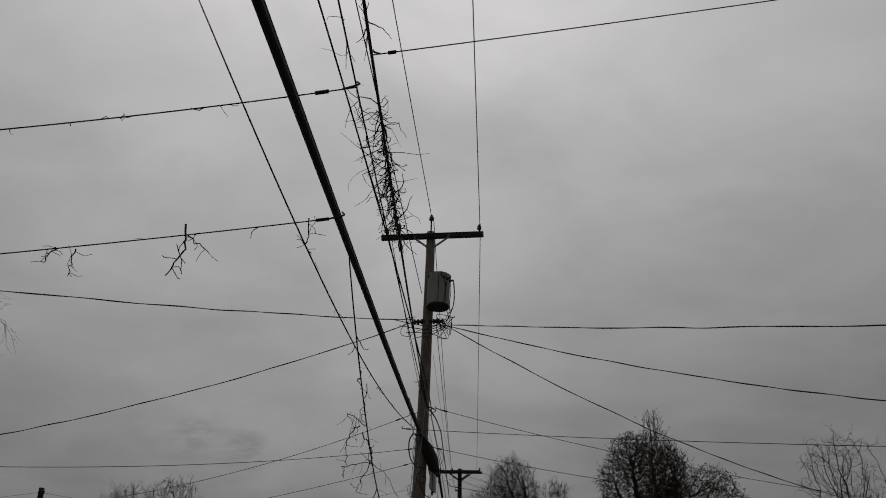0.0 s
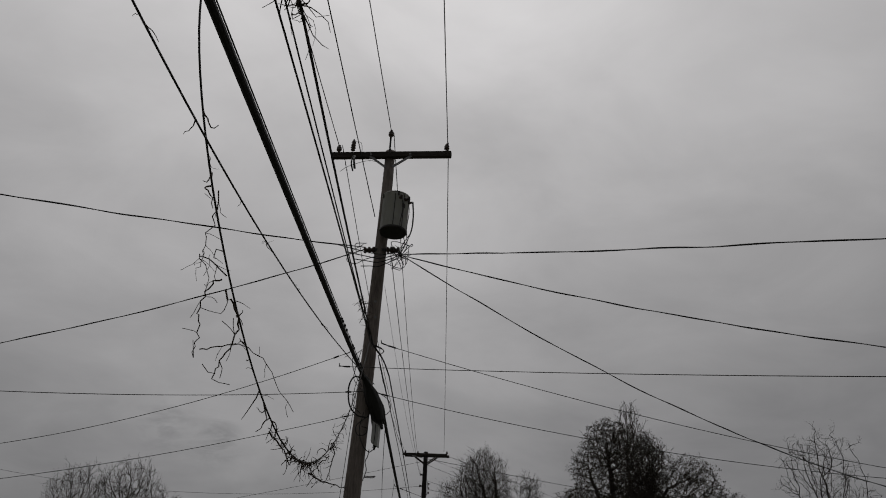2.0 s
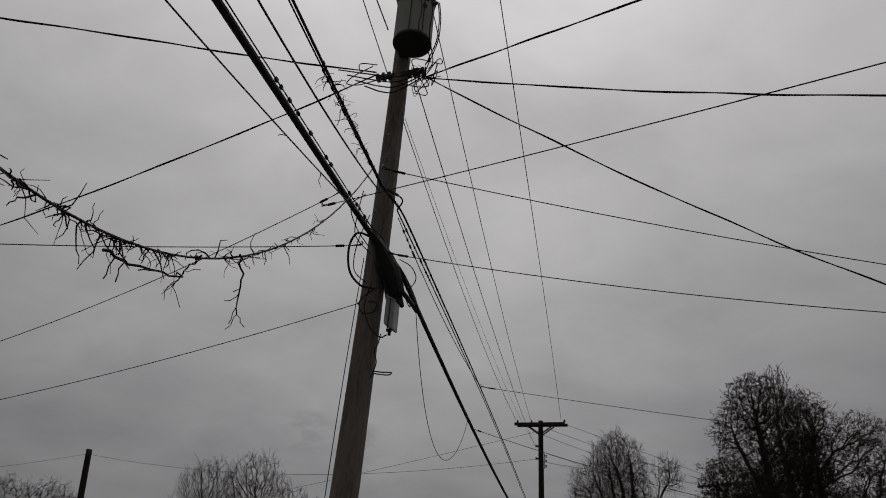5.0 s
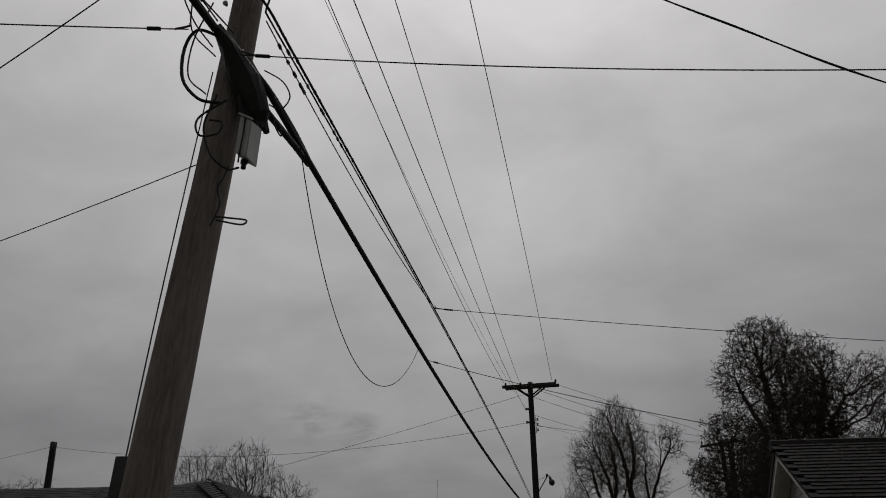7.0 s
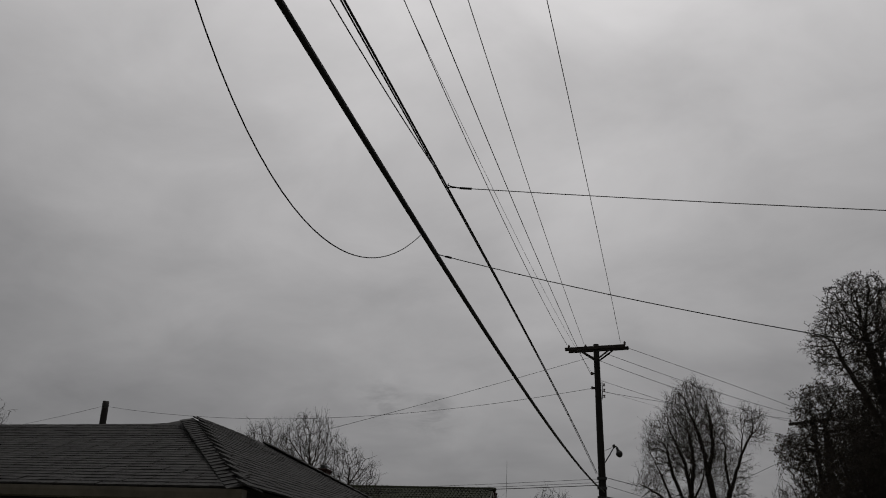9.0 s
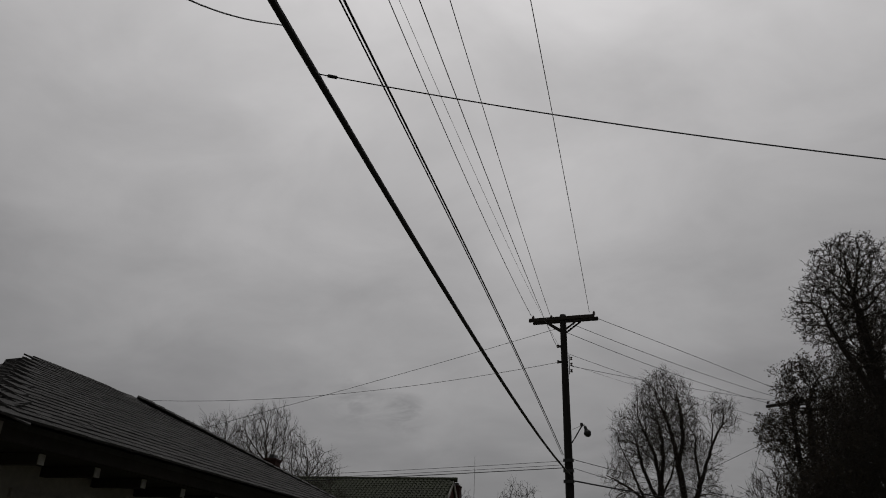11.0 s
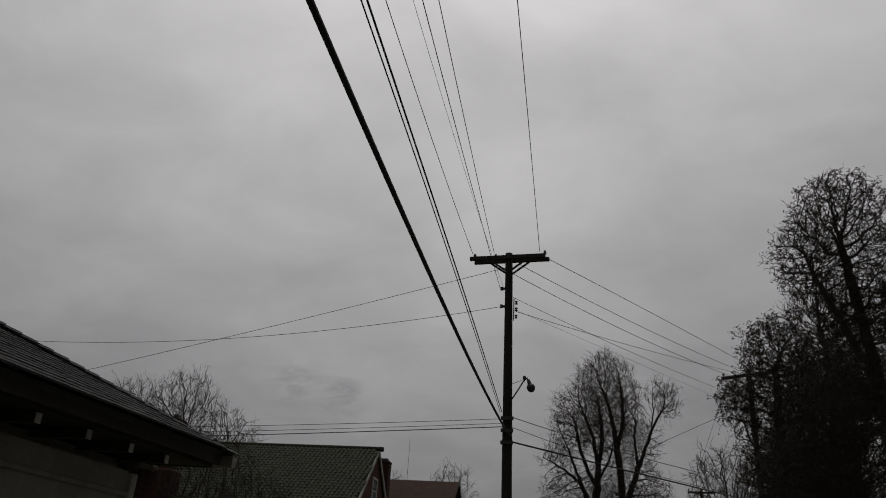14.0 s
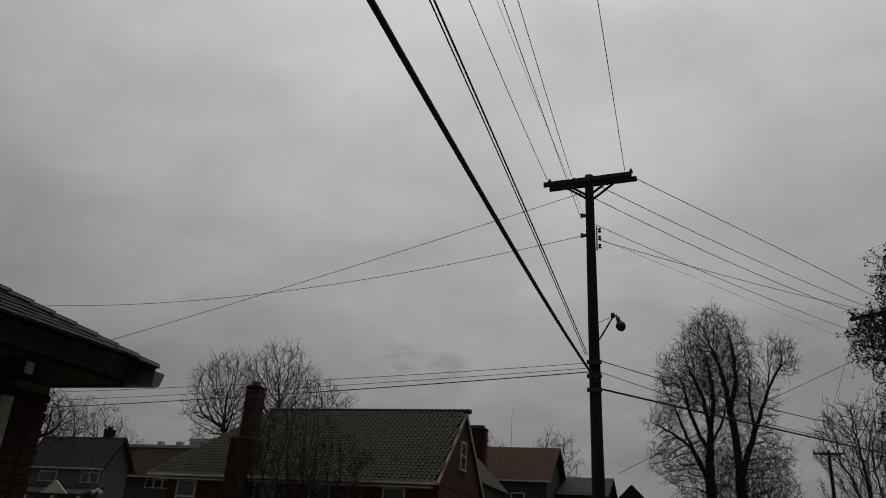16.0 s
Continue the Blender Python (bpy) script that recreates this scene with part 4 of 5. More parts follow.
# --- garage with shingled hip roof beside the alley
GARAGE = "long low garage with sagging grey shingled hip roof"
H1 = thing("garage", (-7.3, 11, 0), GARAGE, "garage")
HX, R2, RL = (-5.1, 10.15, 4.31), (-4.78, 11.95, 4.31), (-10.0, 9.9, 4.04)
FR, BR, FL, BL = (-1.90, 6.78, 2.74), (-1.86, 15.04, 2.92), (-13.2, 6.78, 2.72), (-13.2, 15.12, 2.93)
MID = (-6.5, 10.05, 4.06)
front = part("front_slope", slab(bmesh.new(), [FL, FR, HX, MID, RL], 0.09), SHINGLE, H1)
side = part("side_slope", slab(bmesh.new(), [FR, BR, R2, HX], 0.09), SHINGLE, H1)
part("rear_slope", slab(bmesh.new(), [BR, BL, (-10.0, 11.95, 4.1), R2], 0.09), SHINGLE, H1)
part("left_slope", slab(bmesh.new(), [BL, FL, RL, (-10.0, 11.95, 4.1)], 0.09), SHINGLE, H1)
part("top_slope", slab(bmesh.new(), [HX, R2, (-10.0, 11.95, 4.1), RL, MID], 0.05), SHINGLE, H1)
tab = piece_mesh("shingle", (-0.147, -0.10, 0.0), (0.147, 0.10, 0.019), SHINGLE)
# alley-side slope
S1 = Vector((-3.1, 0, 1.48))
lay_pieces("shingle", side, tab, (-1.87, 6.78, 2.735), (0, 1, 0.0225), S1, lambda s: 1.0 * s, lambda s: 8.02 - 0.93 * s, 3.42, 0.30, 0.135, 41, 290, lambda p: 8.5 < p.y < 13.5, lift=0.03, tilt=0.06)
# front slope
S2 = Vector((0.0, 3.43, 1.50))
lay_pieces("shingle", front, tab, (-13.2, 6.76, 2.725), (1, 0, 0), S2, lambda s: 0.86 * s, lambda s: 11.28 - 0.87 * s, 3.55, 0.30, 0.135, 42, 290, lambda p: -7.5 < p.x, lift=0.02, tilt=0.06)
cap = piece_mesh("hip_cap", (-0.11, -0.13, 0.0), (0.11, 0.13, 0.012), SHINGLE)


def cap_row(parent, a, b, n1, n2, step=0.17):
    """Folded cap shingles along a hip, lying on the two slopes with normals n1 and n2."""
    a, b = Vector(a), Vector(b)
    d = (b - a).normalized()
    for i in range(int((b - a).length / step)):
        for nn, sg in ((n1, 1), (n2, -1)):
            nn = (nn - d * nn.dot(d)).normalized()
            x_ax = d.cross(nn).normalized()
            y_ax = (d - nn * 0.07).normalized()
            z_ax = x_ax.cross(y_ax).normalized()
            m = Matrix((x_ax, y_ax, z_ax)).transposed().to_4x4()
            m.translation = a + d * (i * step) + x_ax * (0.085 * sg) + nn * 0.036
            ob = new("hip_cap", cap)
            ob.matrix_basis = m
            ob.parent = parent


def up_normal(a, b, c):
    n = (Vector(b) - Vector(a)).cross(Vector(c) - Vector(a)).normalized()
    return n if n.z > 0 else -n


N_SIDE, N_FRONT, N_REAR = up_normal(FR, BR, HX), up_normal(FL, FR, HX), up_normal(BR, BL, R2)
cap_row(side, FR, HX, N_SIDE, N_FRONT)
cap_row(side, BR, R2, N_REAR, N_SIDE)
# eaves: soffit, fascia, rafter ends, gutters; SOFFIT colour holds the under-eave shade
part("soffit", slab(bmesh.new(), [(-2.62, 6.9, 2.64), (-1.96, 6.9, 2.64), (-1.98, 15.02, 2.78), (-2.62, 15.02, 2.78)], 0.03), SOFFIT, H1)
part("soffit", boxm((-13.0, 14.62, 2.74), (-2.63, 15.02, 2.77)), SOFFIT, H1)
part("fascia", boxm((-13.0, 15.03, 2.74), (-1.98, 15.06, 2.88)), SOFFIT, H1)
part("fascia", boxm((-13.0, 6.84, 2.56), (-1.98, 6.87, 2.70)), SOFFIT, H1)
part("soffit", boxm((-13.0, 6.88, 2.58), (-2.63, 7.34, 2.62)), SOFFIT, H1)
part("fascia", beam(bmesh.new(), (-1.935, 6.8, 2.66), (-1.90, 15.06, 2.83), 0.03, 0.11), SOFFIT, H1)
for i in range(11):
    y = 7.45 + 0.675 * i
    z = 2.60 + 0.017 * (y - 6.7)
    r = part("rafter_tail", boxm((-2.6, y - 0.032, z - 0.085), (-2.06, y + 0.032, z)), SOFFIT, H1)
    part("rafter_end", boxm((-2.059, y - 0.034, z - 0.085), (-2.05, y + 0.034, z - 0.005)), WORN_WHITE, r, "worn white painted rafter end")


def gutter(parent, a, b, out):
    """An open half-round-sided gutter with end caps."""
    a, b, out = Vector(a), Vector(b), Vector(out)
    prof = [(0.0, 0.0), (0.0, -0.11), (0.035, -0.125), (0.085, -0.11), (0.115, -0.04), (0.125, 0.0), (0.118, 0.0), (0.107, -0.04), (0.08, -0.10), (0.035, -0.115), (0.008, -0.10), (0.008, 0.0)]
    bm = bmesh.new()
    ra = [bm.verts.new(a + out * p + Vector((0, 0, q))) for p, q in prof]
    rb = [bm.verts.new(b + out * p + Vector((0, 0, q))) for p, q in prof]
    for i in range(len(prof)):
        j = (i + 1) % len(prof)
        bm.faces.new((ra[i], ra[j], rb[j], rb[i]))
    g = part("gutter", bm, GUTTER, parent, "dirty white metal gutter")
    for e, s in ((a, 1), (b, -1)):
        bm = bmesh.new()
        dd = (b - a).normalized() * 0.004 * s
        slab_pts = [e + out * p + Vector((0, 0, q)) for p, q in prof[:6]]
        f1 = [bm.verts.new(p - dd) for p in slab_pts]
        f2 = [bm.verts.new(p) for p in slab_pts]
        bm.faces.new(f1)
        bm.faces.new(f2[::-1])
        for i in range(6):
            bm.faces.new((f1[i], f1[(i + 1) % 6], f2[(i + 1) % 6], f2[i]))
        part("end_cap", bm, GUTTER, g)
    return g


gutter(H1, (-13.2, 6.68, 2.70), (-1.82, 6.74, 2.70), (0, -1, 0))
gutter(H1, (-13.0, 15.12, 2.88), (-1.78, 15.12, 2.88), (0, 1, 0))
part("downspout", tube_mesh("downspout", spline([(-2.1, 6.62, 2.58), (-2.12, 6.66, 2.46), (-2.2, 6.95, 2.3), (-2.25, 7.22, 2.2), (-2.25, 7.26, 2.0), (-2.25, 7.26, 0.1)]), 0.045, 8), GUTTER, H1, "dirty white downspout")
# walls with doors on the alley side
part("wall", boxm((-12.6, 7.35, 0), (-2.82, 14.6, 2.72)), CREAM, H1)
part("wall_panel", boxm((-2.819, 7.35, 2.36), (-2.60, 11.50, 2.62)), CREAM, H1)
part("wall_panel", boxm((-2.819, 7.35, 0), (-2.60, 7.85, 2.359)), CREAM, H1)
part("post", boxm((-2.819, 11.24, 0), (-2.585, 11.50, 2.359), 0.008), WORN_WHITE, H1, "worn pale door post")
d = part("overhead_door", boxm((-2.80, 7.86, 0.02), (-2.76, 11.23, 2.35)), CREAM, H1, "dull panelled overhead garage door")
for k in range(4):
    part("door_panel", boxm((-2.759, 7.92, 0.06 + 0.57 * k), (-2.735, 11.17, 0.57 + 0.57 * k), 0.008), CREAM, d)
part("door_head", boxm((-2.599, 7.80, 2.33), (-2.575, 11.55, 2.40)), CREAM, H1)
part("pier", boxm((-2.819, 11.51, 0), (-2.57, 11.86, 2.60), 0.01), BRICK_DARK, H1, "dark brick pier between the bays")
part("wall_panel", boxm((-2.819, 11.87, 0), (-2.64, 14.54, 2.60)), CREAM, H1)
part("moulding", boxm((-2.639, 11.87, 2.34), (-2.60, 14.54, 2.39), 0.008), CREAM, H1, "thin moulding across the wall")
part("post", boxm((-2.819, 14.545, 0), (-2.59, 14.655, 2.58), 0.01), WORN_WHITE, H1, "white painted corner post")
bwall = part("brick_pier", boxm((-3.3, 14.66, 0), (-2.62, 14.99, 2.72)), MORTAR, H1, "dark red brick pier")
brick = piece_mesh("brick", (-0.078, -0.02, -0.029), (0.078, 0.02, 0.029), BRICK_DARK)
for j in range(39):
    for i in range(2):
        ob = new("brick", brick)
        ob.matrix_basis = pose(-2.612, 14.745 + 0.165 * i - (0.012 if j % 2 else 0.0), 0.04 + 0.068 * j, 0, 0, 90)
        ob.parent = bwall

# --- small building with gable towards the alley
G2 = thing("shed", (9, 10.2, 0), "small outbuilding with pale clapboard gable and tiled roof", "shed")
GA, GF, GB = (5.72, 10.2, 4.68), (5.72, 6.9, 2.73), (5.72, 13.5, 2.83)
GA2, GF2, GB2 = (13.5, 10.2, 4.68), (13.5, 6.9, 2.73), (13.5, 13.5, 2.83)
fs = part("front_slope", slab(bmesh.new(), [GF, GF2, GA2, GA], 0.10), CLAY_TILE, G2)
part("rear_slope", slab(bmesh.new(), [GB2, GB, GA, GA2], 0.10), CLAY_TILE, G2)
rt = piece_mesh("roof_tile", (-0.145, -0.11, 0.0), (0.145, 0.11, 0.028), CLAY_TILE)
lay_pieces("roof_tile", fs, rt, (5.80, 6.88, 2.74), (1, 0, 0), (0, 3.3, 1.95), lambda s: 0.0, lambda s: 7.6, 3.75, 0.30, 0.15, 43, 295, lambda p: p.x < 10.5, tilt=0.12, jit=0.004, lift=0.0)
for i in range(26):
    part("ridge_tile", lathe(bmesh.new(), [(0.10, 0), (0.115, 0.02), (0.105, 0.31)], (5.67 + 0.3 * i, 10.2, 4.68), (1, 0, 0.01), 8), CLAY_TILE, fs)
part("wall", boxm((6.07, 7.3, 0), (13.2, 13.1, 2.73)), SIDING, G2)
for j in range(20):
    z = 2.2 + 0.14 * j
    half = min(2.9, (4.54 - z) / 0.59 - 0.05)
    if half > 0.1:
        bm = bmesh.new()
        v = [bm.verts.new(p) for p in ((6.05, 10.2 - half, z), (6.05, 10.2 + half, z), (6.065, 10.2 + half - 0.16, z + 0.138), (6.065, 10.2 - half + 0.16, z + 0.138))]
        w = [bm.verts.new(q.co + Vector((0.05, 0, 0))) for q in v]
        bm.faces.new(v)
        bm.faces.new(w[::-1])
        for i in range(4):
            bm.faces.new((v[i], w[i], w[(i + 1) % 4], v[(i + 1) % 4]))
        part("clapboard", bm, SIDING, G2)
part("gable_core", slab(bmesh.new(), [(6.28, 7.3, 2.73), (6.28, 13.1, 2.83), (6.28, 10.2, 4.54)], 0.18), SIDING, G2)
for e in (GF, GB):
    part("rake_board", beam(bmesh.new(), (5.78, e[1], e[2] - 0.12), (5.78, 10.2, 4.54), 0.06, 0.17), WHITE, G2, "white rake board")
    part("rake_soffit", slab(bmesh.new(), [(5.74, e[1], e[2] - 0.12), (6.06, e[1], e[2] - 0.12), (6.06, 10.2, 4.56), (5.74, 10.2, 4.56)], 0.02), WHITE, G2)
fl = part("floodlight", lathe(bmesh.new(), [(0.03, 0), (0.06, 0.02), (0.07, 0.12), (0.06, 0.14)], (5.92, 10.55, 3.58), (-0.5, 0.3, -0.6), 12), WHITE, G2, "small white floodlight")
part("mount", boxm((5.92, 10.5, 3.56), (6.06, 10.6, 3.64)), WHITE, fl)

# --- house with the green tiled roof
GH = thing("house", (-15, 46.3, 0), "red brick house with mossy green tiled roof", "house", "houses")
ze, zr = 4.75, 8.45
part("wall", boxm((-21.9, 42.8, 0), (-8.18, 49.8, ze + 0.1)), BRICK, GH)
gf = part("front_slope", slab(bmesh.new(), [(-22.7, 42.3, ze), (-8.1, 42.3, ze), (-8.1, 46.3, zr), (-18.9, 46.3, zr)], 0.14), GREEN_TILE, GH)
part("rear_slope", slab(bmesh.new(), [(-8.1, 50.3, ze), (-22.7, 50.3, ze), (-18.9, 46.3, zr), (-8.1, 46.3, zr)], 0.14), GREEN_TILE, GH)
part("hip_slope", slab(bmesh.new(), [(-22.7, 50.3, ze), (-22.7, 42.3, ze), (-18.9, 46.3, zr)], 0.14), GREEN_TILE, GH)
gt = piece_mesh("roof_tile", (-0.115, -0.15, 0.0), (0.115, 0.15, 0.0), GREEN_TILE, arc=0.05)
lay_pieces("roof_tile", gf, gt, (-22.55, 42.28, ze + 0.02), (1, 0, 0), (0, 4.0, 3.7), lambda s: 0.69 * s, lambda s: 14.4, 5.4, 0.23, 0.22, 44, 295, lambda p: p.x > -12.5 and p.y < 45, tilt=0.05, jit=0.008)
for i in range(37):
    part("ridge_tile", lathe(bmesh.new(), [(0.12, 0), (0.14, 0.03), (0.125, 0.31)], (-18.95 + 0.3 * i, 46.3, zr), (1, 0, 0.02), 8), GREEN_TILE, gf)
part("gable", slab(bmesh.new(), [(-8.16, 42.6, ze - 0.1), (-8.16, 50.0, ze - 0.1), (-8.16, 46.3, zr - 0.12)], 0.3), BRICK, GH)
for ya in (42.25, 50.35):
    part("rake_board", beam(bmesh.new(), (-8.05, ya, ze - 0.12), (-8.05, 46.3, zr - 0.10), 0.06, 0.16), WORN_WHITE, GH, "worn white gable trim")
part("gutter", boxm((-22.7, 42.14, ze - 0.17), (-8.1, 42.296, ze - 0.02)), WHITE, GH, "white gutter")
part("soffit", boxm((-22.4, 42.3, ze - 0.3), (-8.4, 42.8, ze - 0.22)), WHITE, GH)
window(GH, "+x", (-8.16, 46.3, 5.75), 0.8, 1.15)
for x in (-20.8, -16.6, -13.8, -10.2):
    window(GH, "-y", (x, 42.8, 3.0), 0.9, 1.4)
chimney(GH, -18.12, -17.46, 42.35, 43.05, 6.5, 9.05, BRICK_DARK)
part("chimney_base", boxm((-18.45, 42.05, 0), (-17.20, 43.25, 6.5), 0.12), BRICK_DARK, GH, "broad dark brick chimney base")

# --- houses further off
BH = house("house", "house with steep brown shingled roof and dark chimney", -15.6, -8.2, 70.0, 78.0, 8.0, 10.75, "x", TAN, SHINGLE_BROWN, wins=(("-y", (-13.0, 70, 5.2), 0.9, 1.5), ("-y", (-10.4, 70, 5.2), 0.9, 1.5)))
chimney(BH, -14.9, -13.3, 70.5, 71.4, 7.5, 11.85, BRICK_DARK)
WH = house("house", "gabled house with grey shingled roof", -14.8, -10.6, 58.0, 66.0, 6.7, 8.8, "y", TAN, SHINGLE_DARK, wins=(("-y", (-12.7, 58, 5.0), 0.8, 1.3),))
house("house", "small far house with dark roof", -7.6, -4.3, 74.0, 82.0, 7.4, 8.9, "x", TAN, SHINGLE_DARK, wins=(("-y", (-6.0, 74, 5.5), 0.8, 1.2),))
house("house", "small far house with dark gable roof", -4.2, -0.9, 80.0, 88.0, 6.9, 8.6, "y", TAN, SHINGLE_DARK)
RA = house("house", "blue-grey two-storey house with dark roof and porch", -50.0, -42.4, 62.0, 65.0, 7.3, 9.4, "x", BLUE_SIDING, SHINGLE_DARK,
           wins=(("-y", (-47.6, 62, 5.7), 1.6, 1.3), ("-y", (-43.0, 62, 5.7), 0.7, 1.3), ("-y", (-43.9, 62, 5.7), 0.7, 1.3)))
chimney(RA, -44.5, -43.8, 63.6, 64.2, 8.0, 10.2, BRICK_DARK)
porch = part("porch_roof", slab(bmesh.new(), [(-49.8, 59.4, 4.6), (-41.8, 59.4, 4.6), (-41.8, 62.0, 5.3), (-49.8, 62.0, 5.3)], 0.16), SHINGLE_DARK, RA)
for x in (-49.6, -47.0, -44.4, -42.0):
    part("porch_post", boxm((x - 0.1, 59.5, 0), (x + 0.1, 59.7, 4.45)), WHITE, RA)
part("porch_gable", slab(bmesh.new(), [(-45.4, 59.3, 4.55), (-42.9, 59.3, 4.55), (-44.15, 59.3, 5.5)], 0.15), WHITE, RA)
RB = house("house", "two-storey house with rusty brown gable roof", -46.9, -41.5, 70.0, 73.4, 7.5, 9.6, "x", TAN, SHINGLE_BROWN, wins=(("-y", (-43.9, 70, 6.1), 0.7, 1.2), ("-y", (-43.0, 70, 6.1), 0.7, 1.2), ("-y", (-42.1, 70, 6.1), 0.7, 1.2)))
AP = thing("apartment_block", (-85, 135, 0), "long far brick apartment block with rows of windows", "building", "houses")
part("wall", boxm((-97, 130, 0), (-70, 142, 17.4)), BRICK, AP)
part("parapet", boxm((-97.2, 129.8, 17.4), (-69.8, 142.2, 17.9)), CONCRETE, AP)
part("roof_house", boxm((-84, 131, 17.9), (-76, 138, 19.3)), SIDING, AP)
for r in range(3):
    part("string_course", boxm((-97.1, 129.85, 8.0 + 3.1 * r), (-69.9, 129.999, 8.35 + 3.1 * r)), CONCRETE, AP)
    for c in range(11):
        window(AP, "-y", (-95.5 + 2.4 * c, 130, 9.3 + 2.9 * r), 1.2, 1.5, cross=False)
for xx in (-90.5, -86.5, -81.5):
    part("vent", boxm((xx, 130.5, 17.9), (xx + 0.9, 131.5, 18.6)), CONCRETE, AP)
NH = house("house", "pale clapboard house with white gutter at the corner", -25.0, -15.3, -1.4, 7.4, 6.2, 8.0, "x", SIDING, SHINGLE_DARK, over=0.5, hip=True, wins=(("+x", (-15.3, 4.6, 4.0), 0.9, 1.5), ("+x", (-15.3, 0.6, 4.0), 0.9, 1.5)))
part("gutter", boxm((-14.80, -1.9, 5.84), (-14.68, 7.9, 5.97)), GUTTER, NH)
for k in range(26):
    part("clapboard", boxm((-15.298, -1.4, 0.2 + 0.235 * k), (-15.27, 7.4, 0.42 + 0.235 * k)), SIDING, NH)
part("downspout", tube_mesh("downspout", spline([(-14.74, 7.7, 5.84), (-14.78, 7.6, 5.7), (-15.1, 7.35, 5.55), (-15.22, 7.3, 5.3), (-15.22, 7.3, 0.1)]), 0.05, 8), GUTTER, NH)
mast = thing("antenna_mast", (-32, 150, 0), "very thin tall distant antenna mast", "mast")
part("mast_tube", tube_mesh("mast_tube", [(-30.9, 160, 0), (-30.9, 160, 30.8)], [0.10, 0.03], 6), STEEL, mast)
lampc = thing("globe_lamp", (-40, 58, 0), "white cluster globe lamp on a post", "street lamp")
part("post", tube_mesh("post", [(-39.0, 58, 0), (-39.0, 58, 4.6)], 0.05, 8), DARK_STEEL, lampc)
for dx in (-0.3, 0.0, 0.3):
    part("globe", lathe(bmesh.new(), [(0.03, 0), (0.13, 0.06), (0.16, 0.16), (0.12, 0.27), (0.03, 0.31)], (-39.0 + dx, 58, 4.5 + (0.15 if dx == 0 else 0)), seg=10), WHITE, lampc, smooth=True)

# ---------------------------------------------------------------- trees
def seg_mesh(name, A, B, ra, rb, sides):
    """Tapered prisms for many short pieces of branch at once."""
    A, B = np.asarray(A), np.asarray(B)
    d = B - A
    L = np.linalg.norm(d, axis=1, keepdims=True) + 1e-9
    d = d / L
    ref = np.where(np.abs(d[:, 2:3]) < 0.9, np.array([[0, 0, 1.0]]), np.array([[1.0, 0, 0]]))
    u = np.cross(d, ref)
    u /= np.linalg.norm(u, axis=1, keepdims=True)
    w = np.cross(d, u)
    n = len(A)
    V = np.zeros((n, 2 * sides, 3))
    for k in range(sides):
        a = 2 * math.pi * k / sides
        o = u * math.cos(a) + w * math.sin(a)
        V[:, k] = A + o * ra[:, None]
        V[:, sides + k] = B + o * rb[:, None]
    base = (np.arange(n) * 2 * sides)[:, None]
    F = np.concatenate([base + np.array([[k, (k + 1) % sides, sides + (k + 1) % sides, sides + k]]) for k in range(sides)])
    me = bpy.data.meshes.new(name)
    me.from_pydata(V.reshape(-1, 3).tolist(), [], F.tolist())
    me.update()
    return me


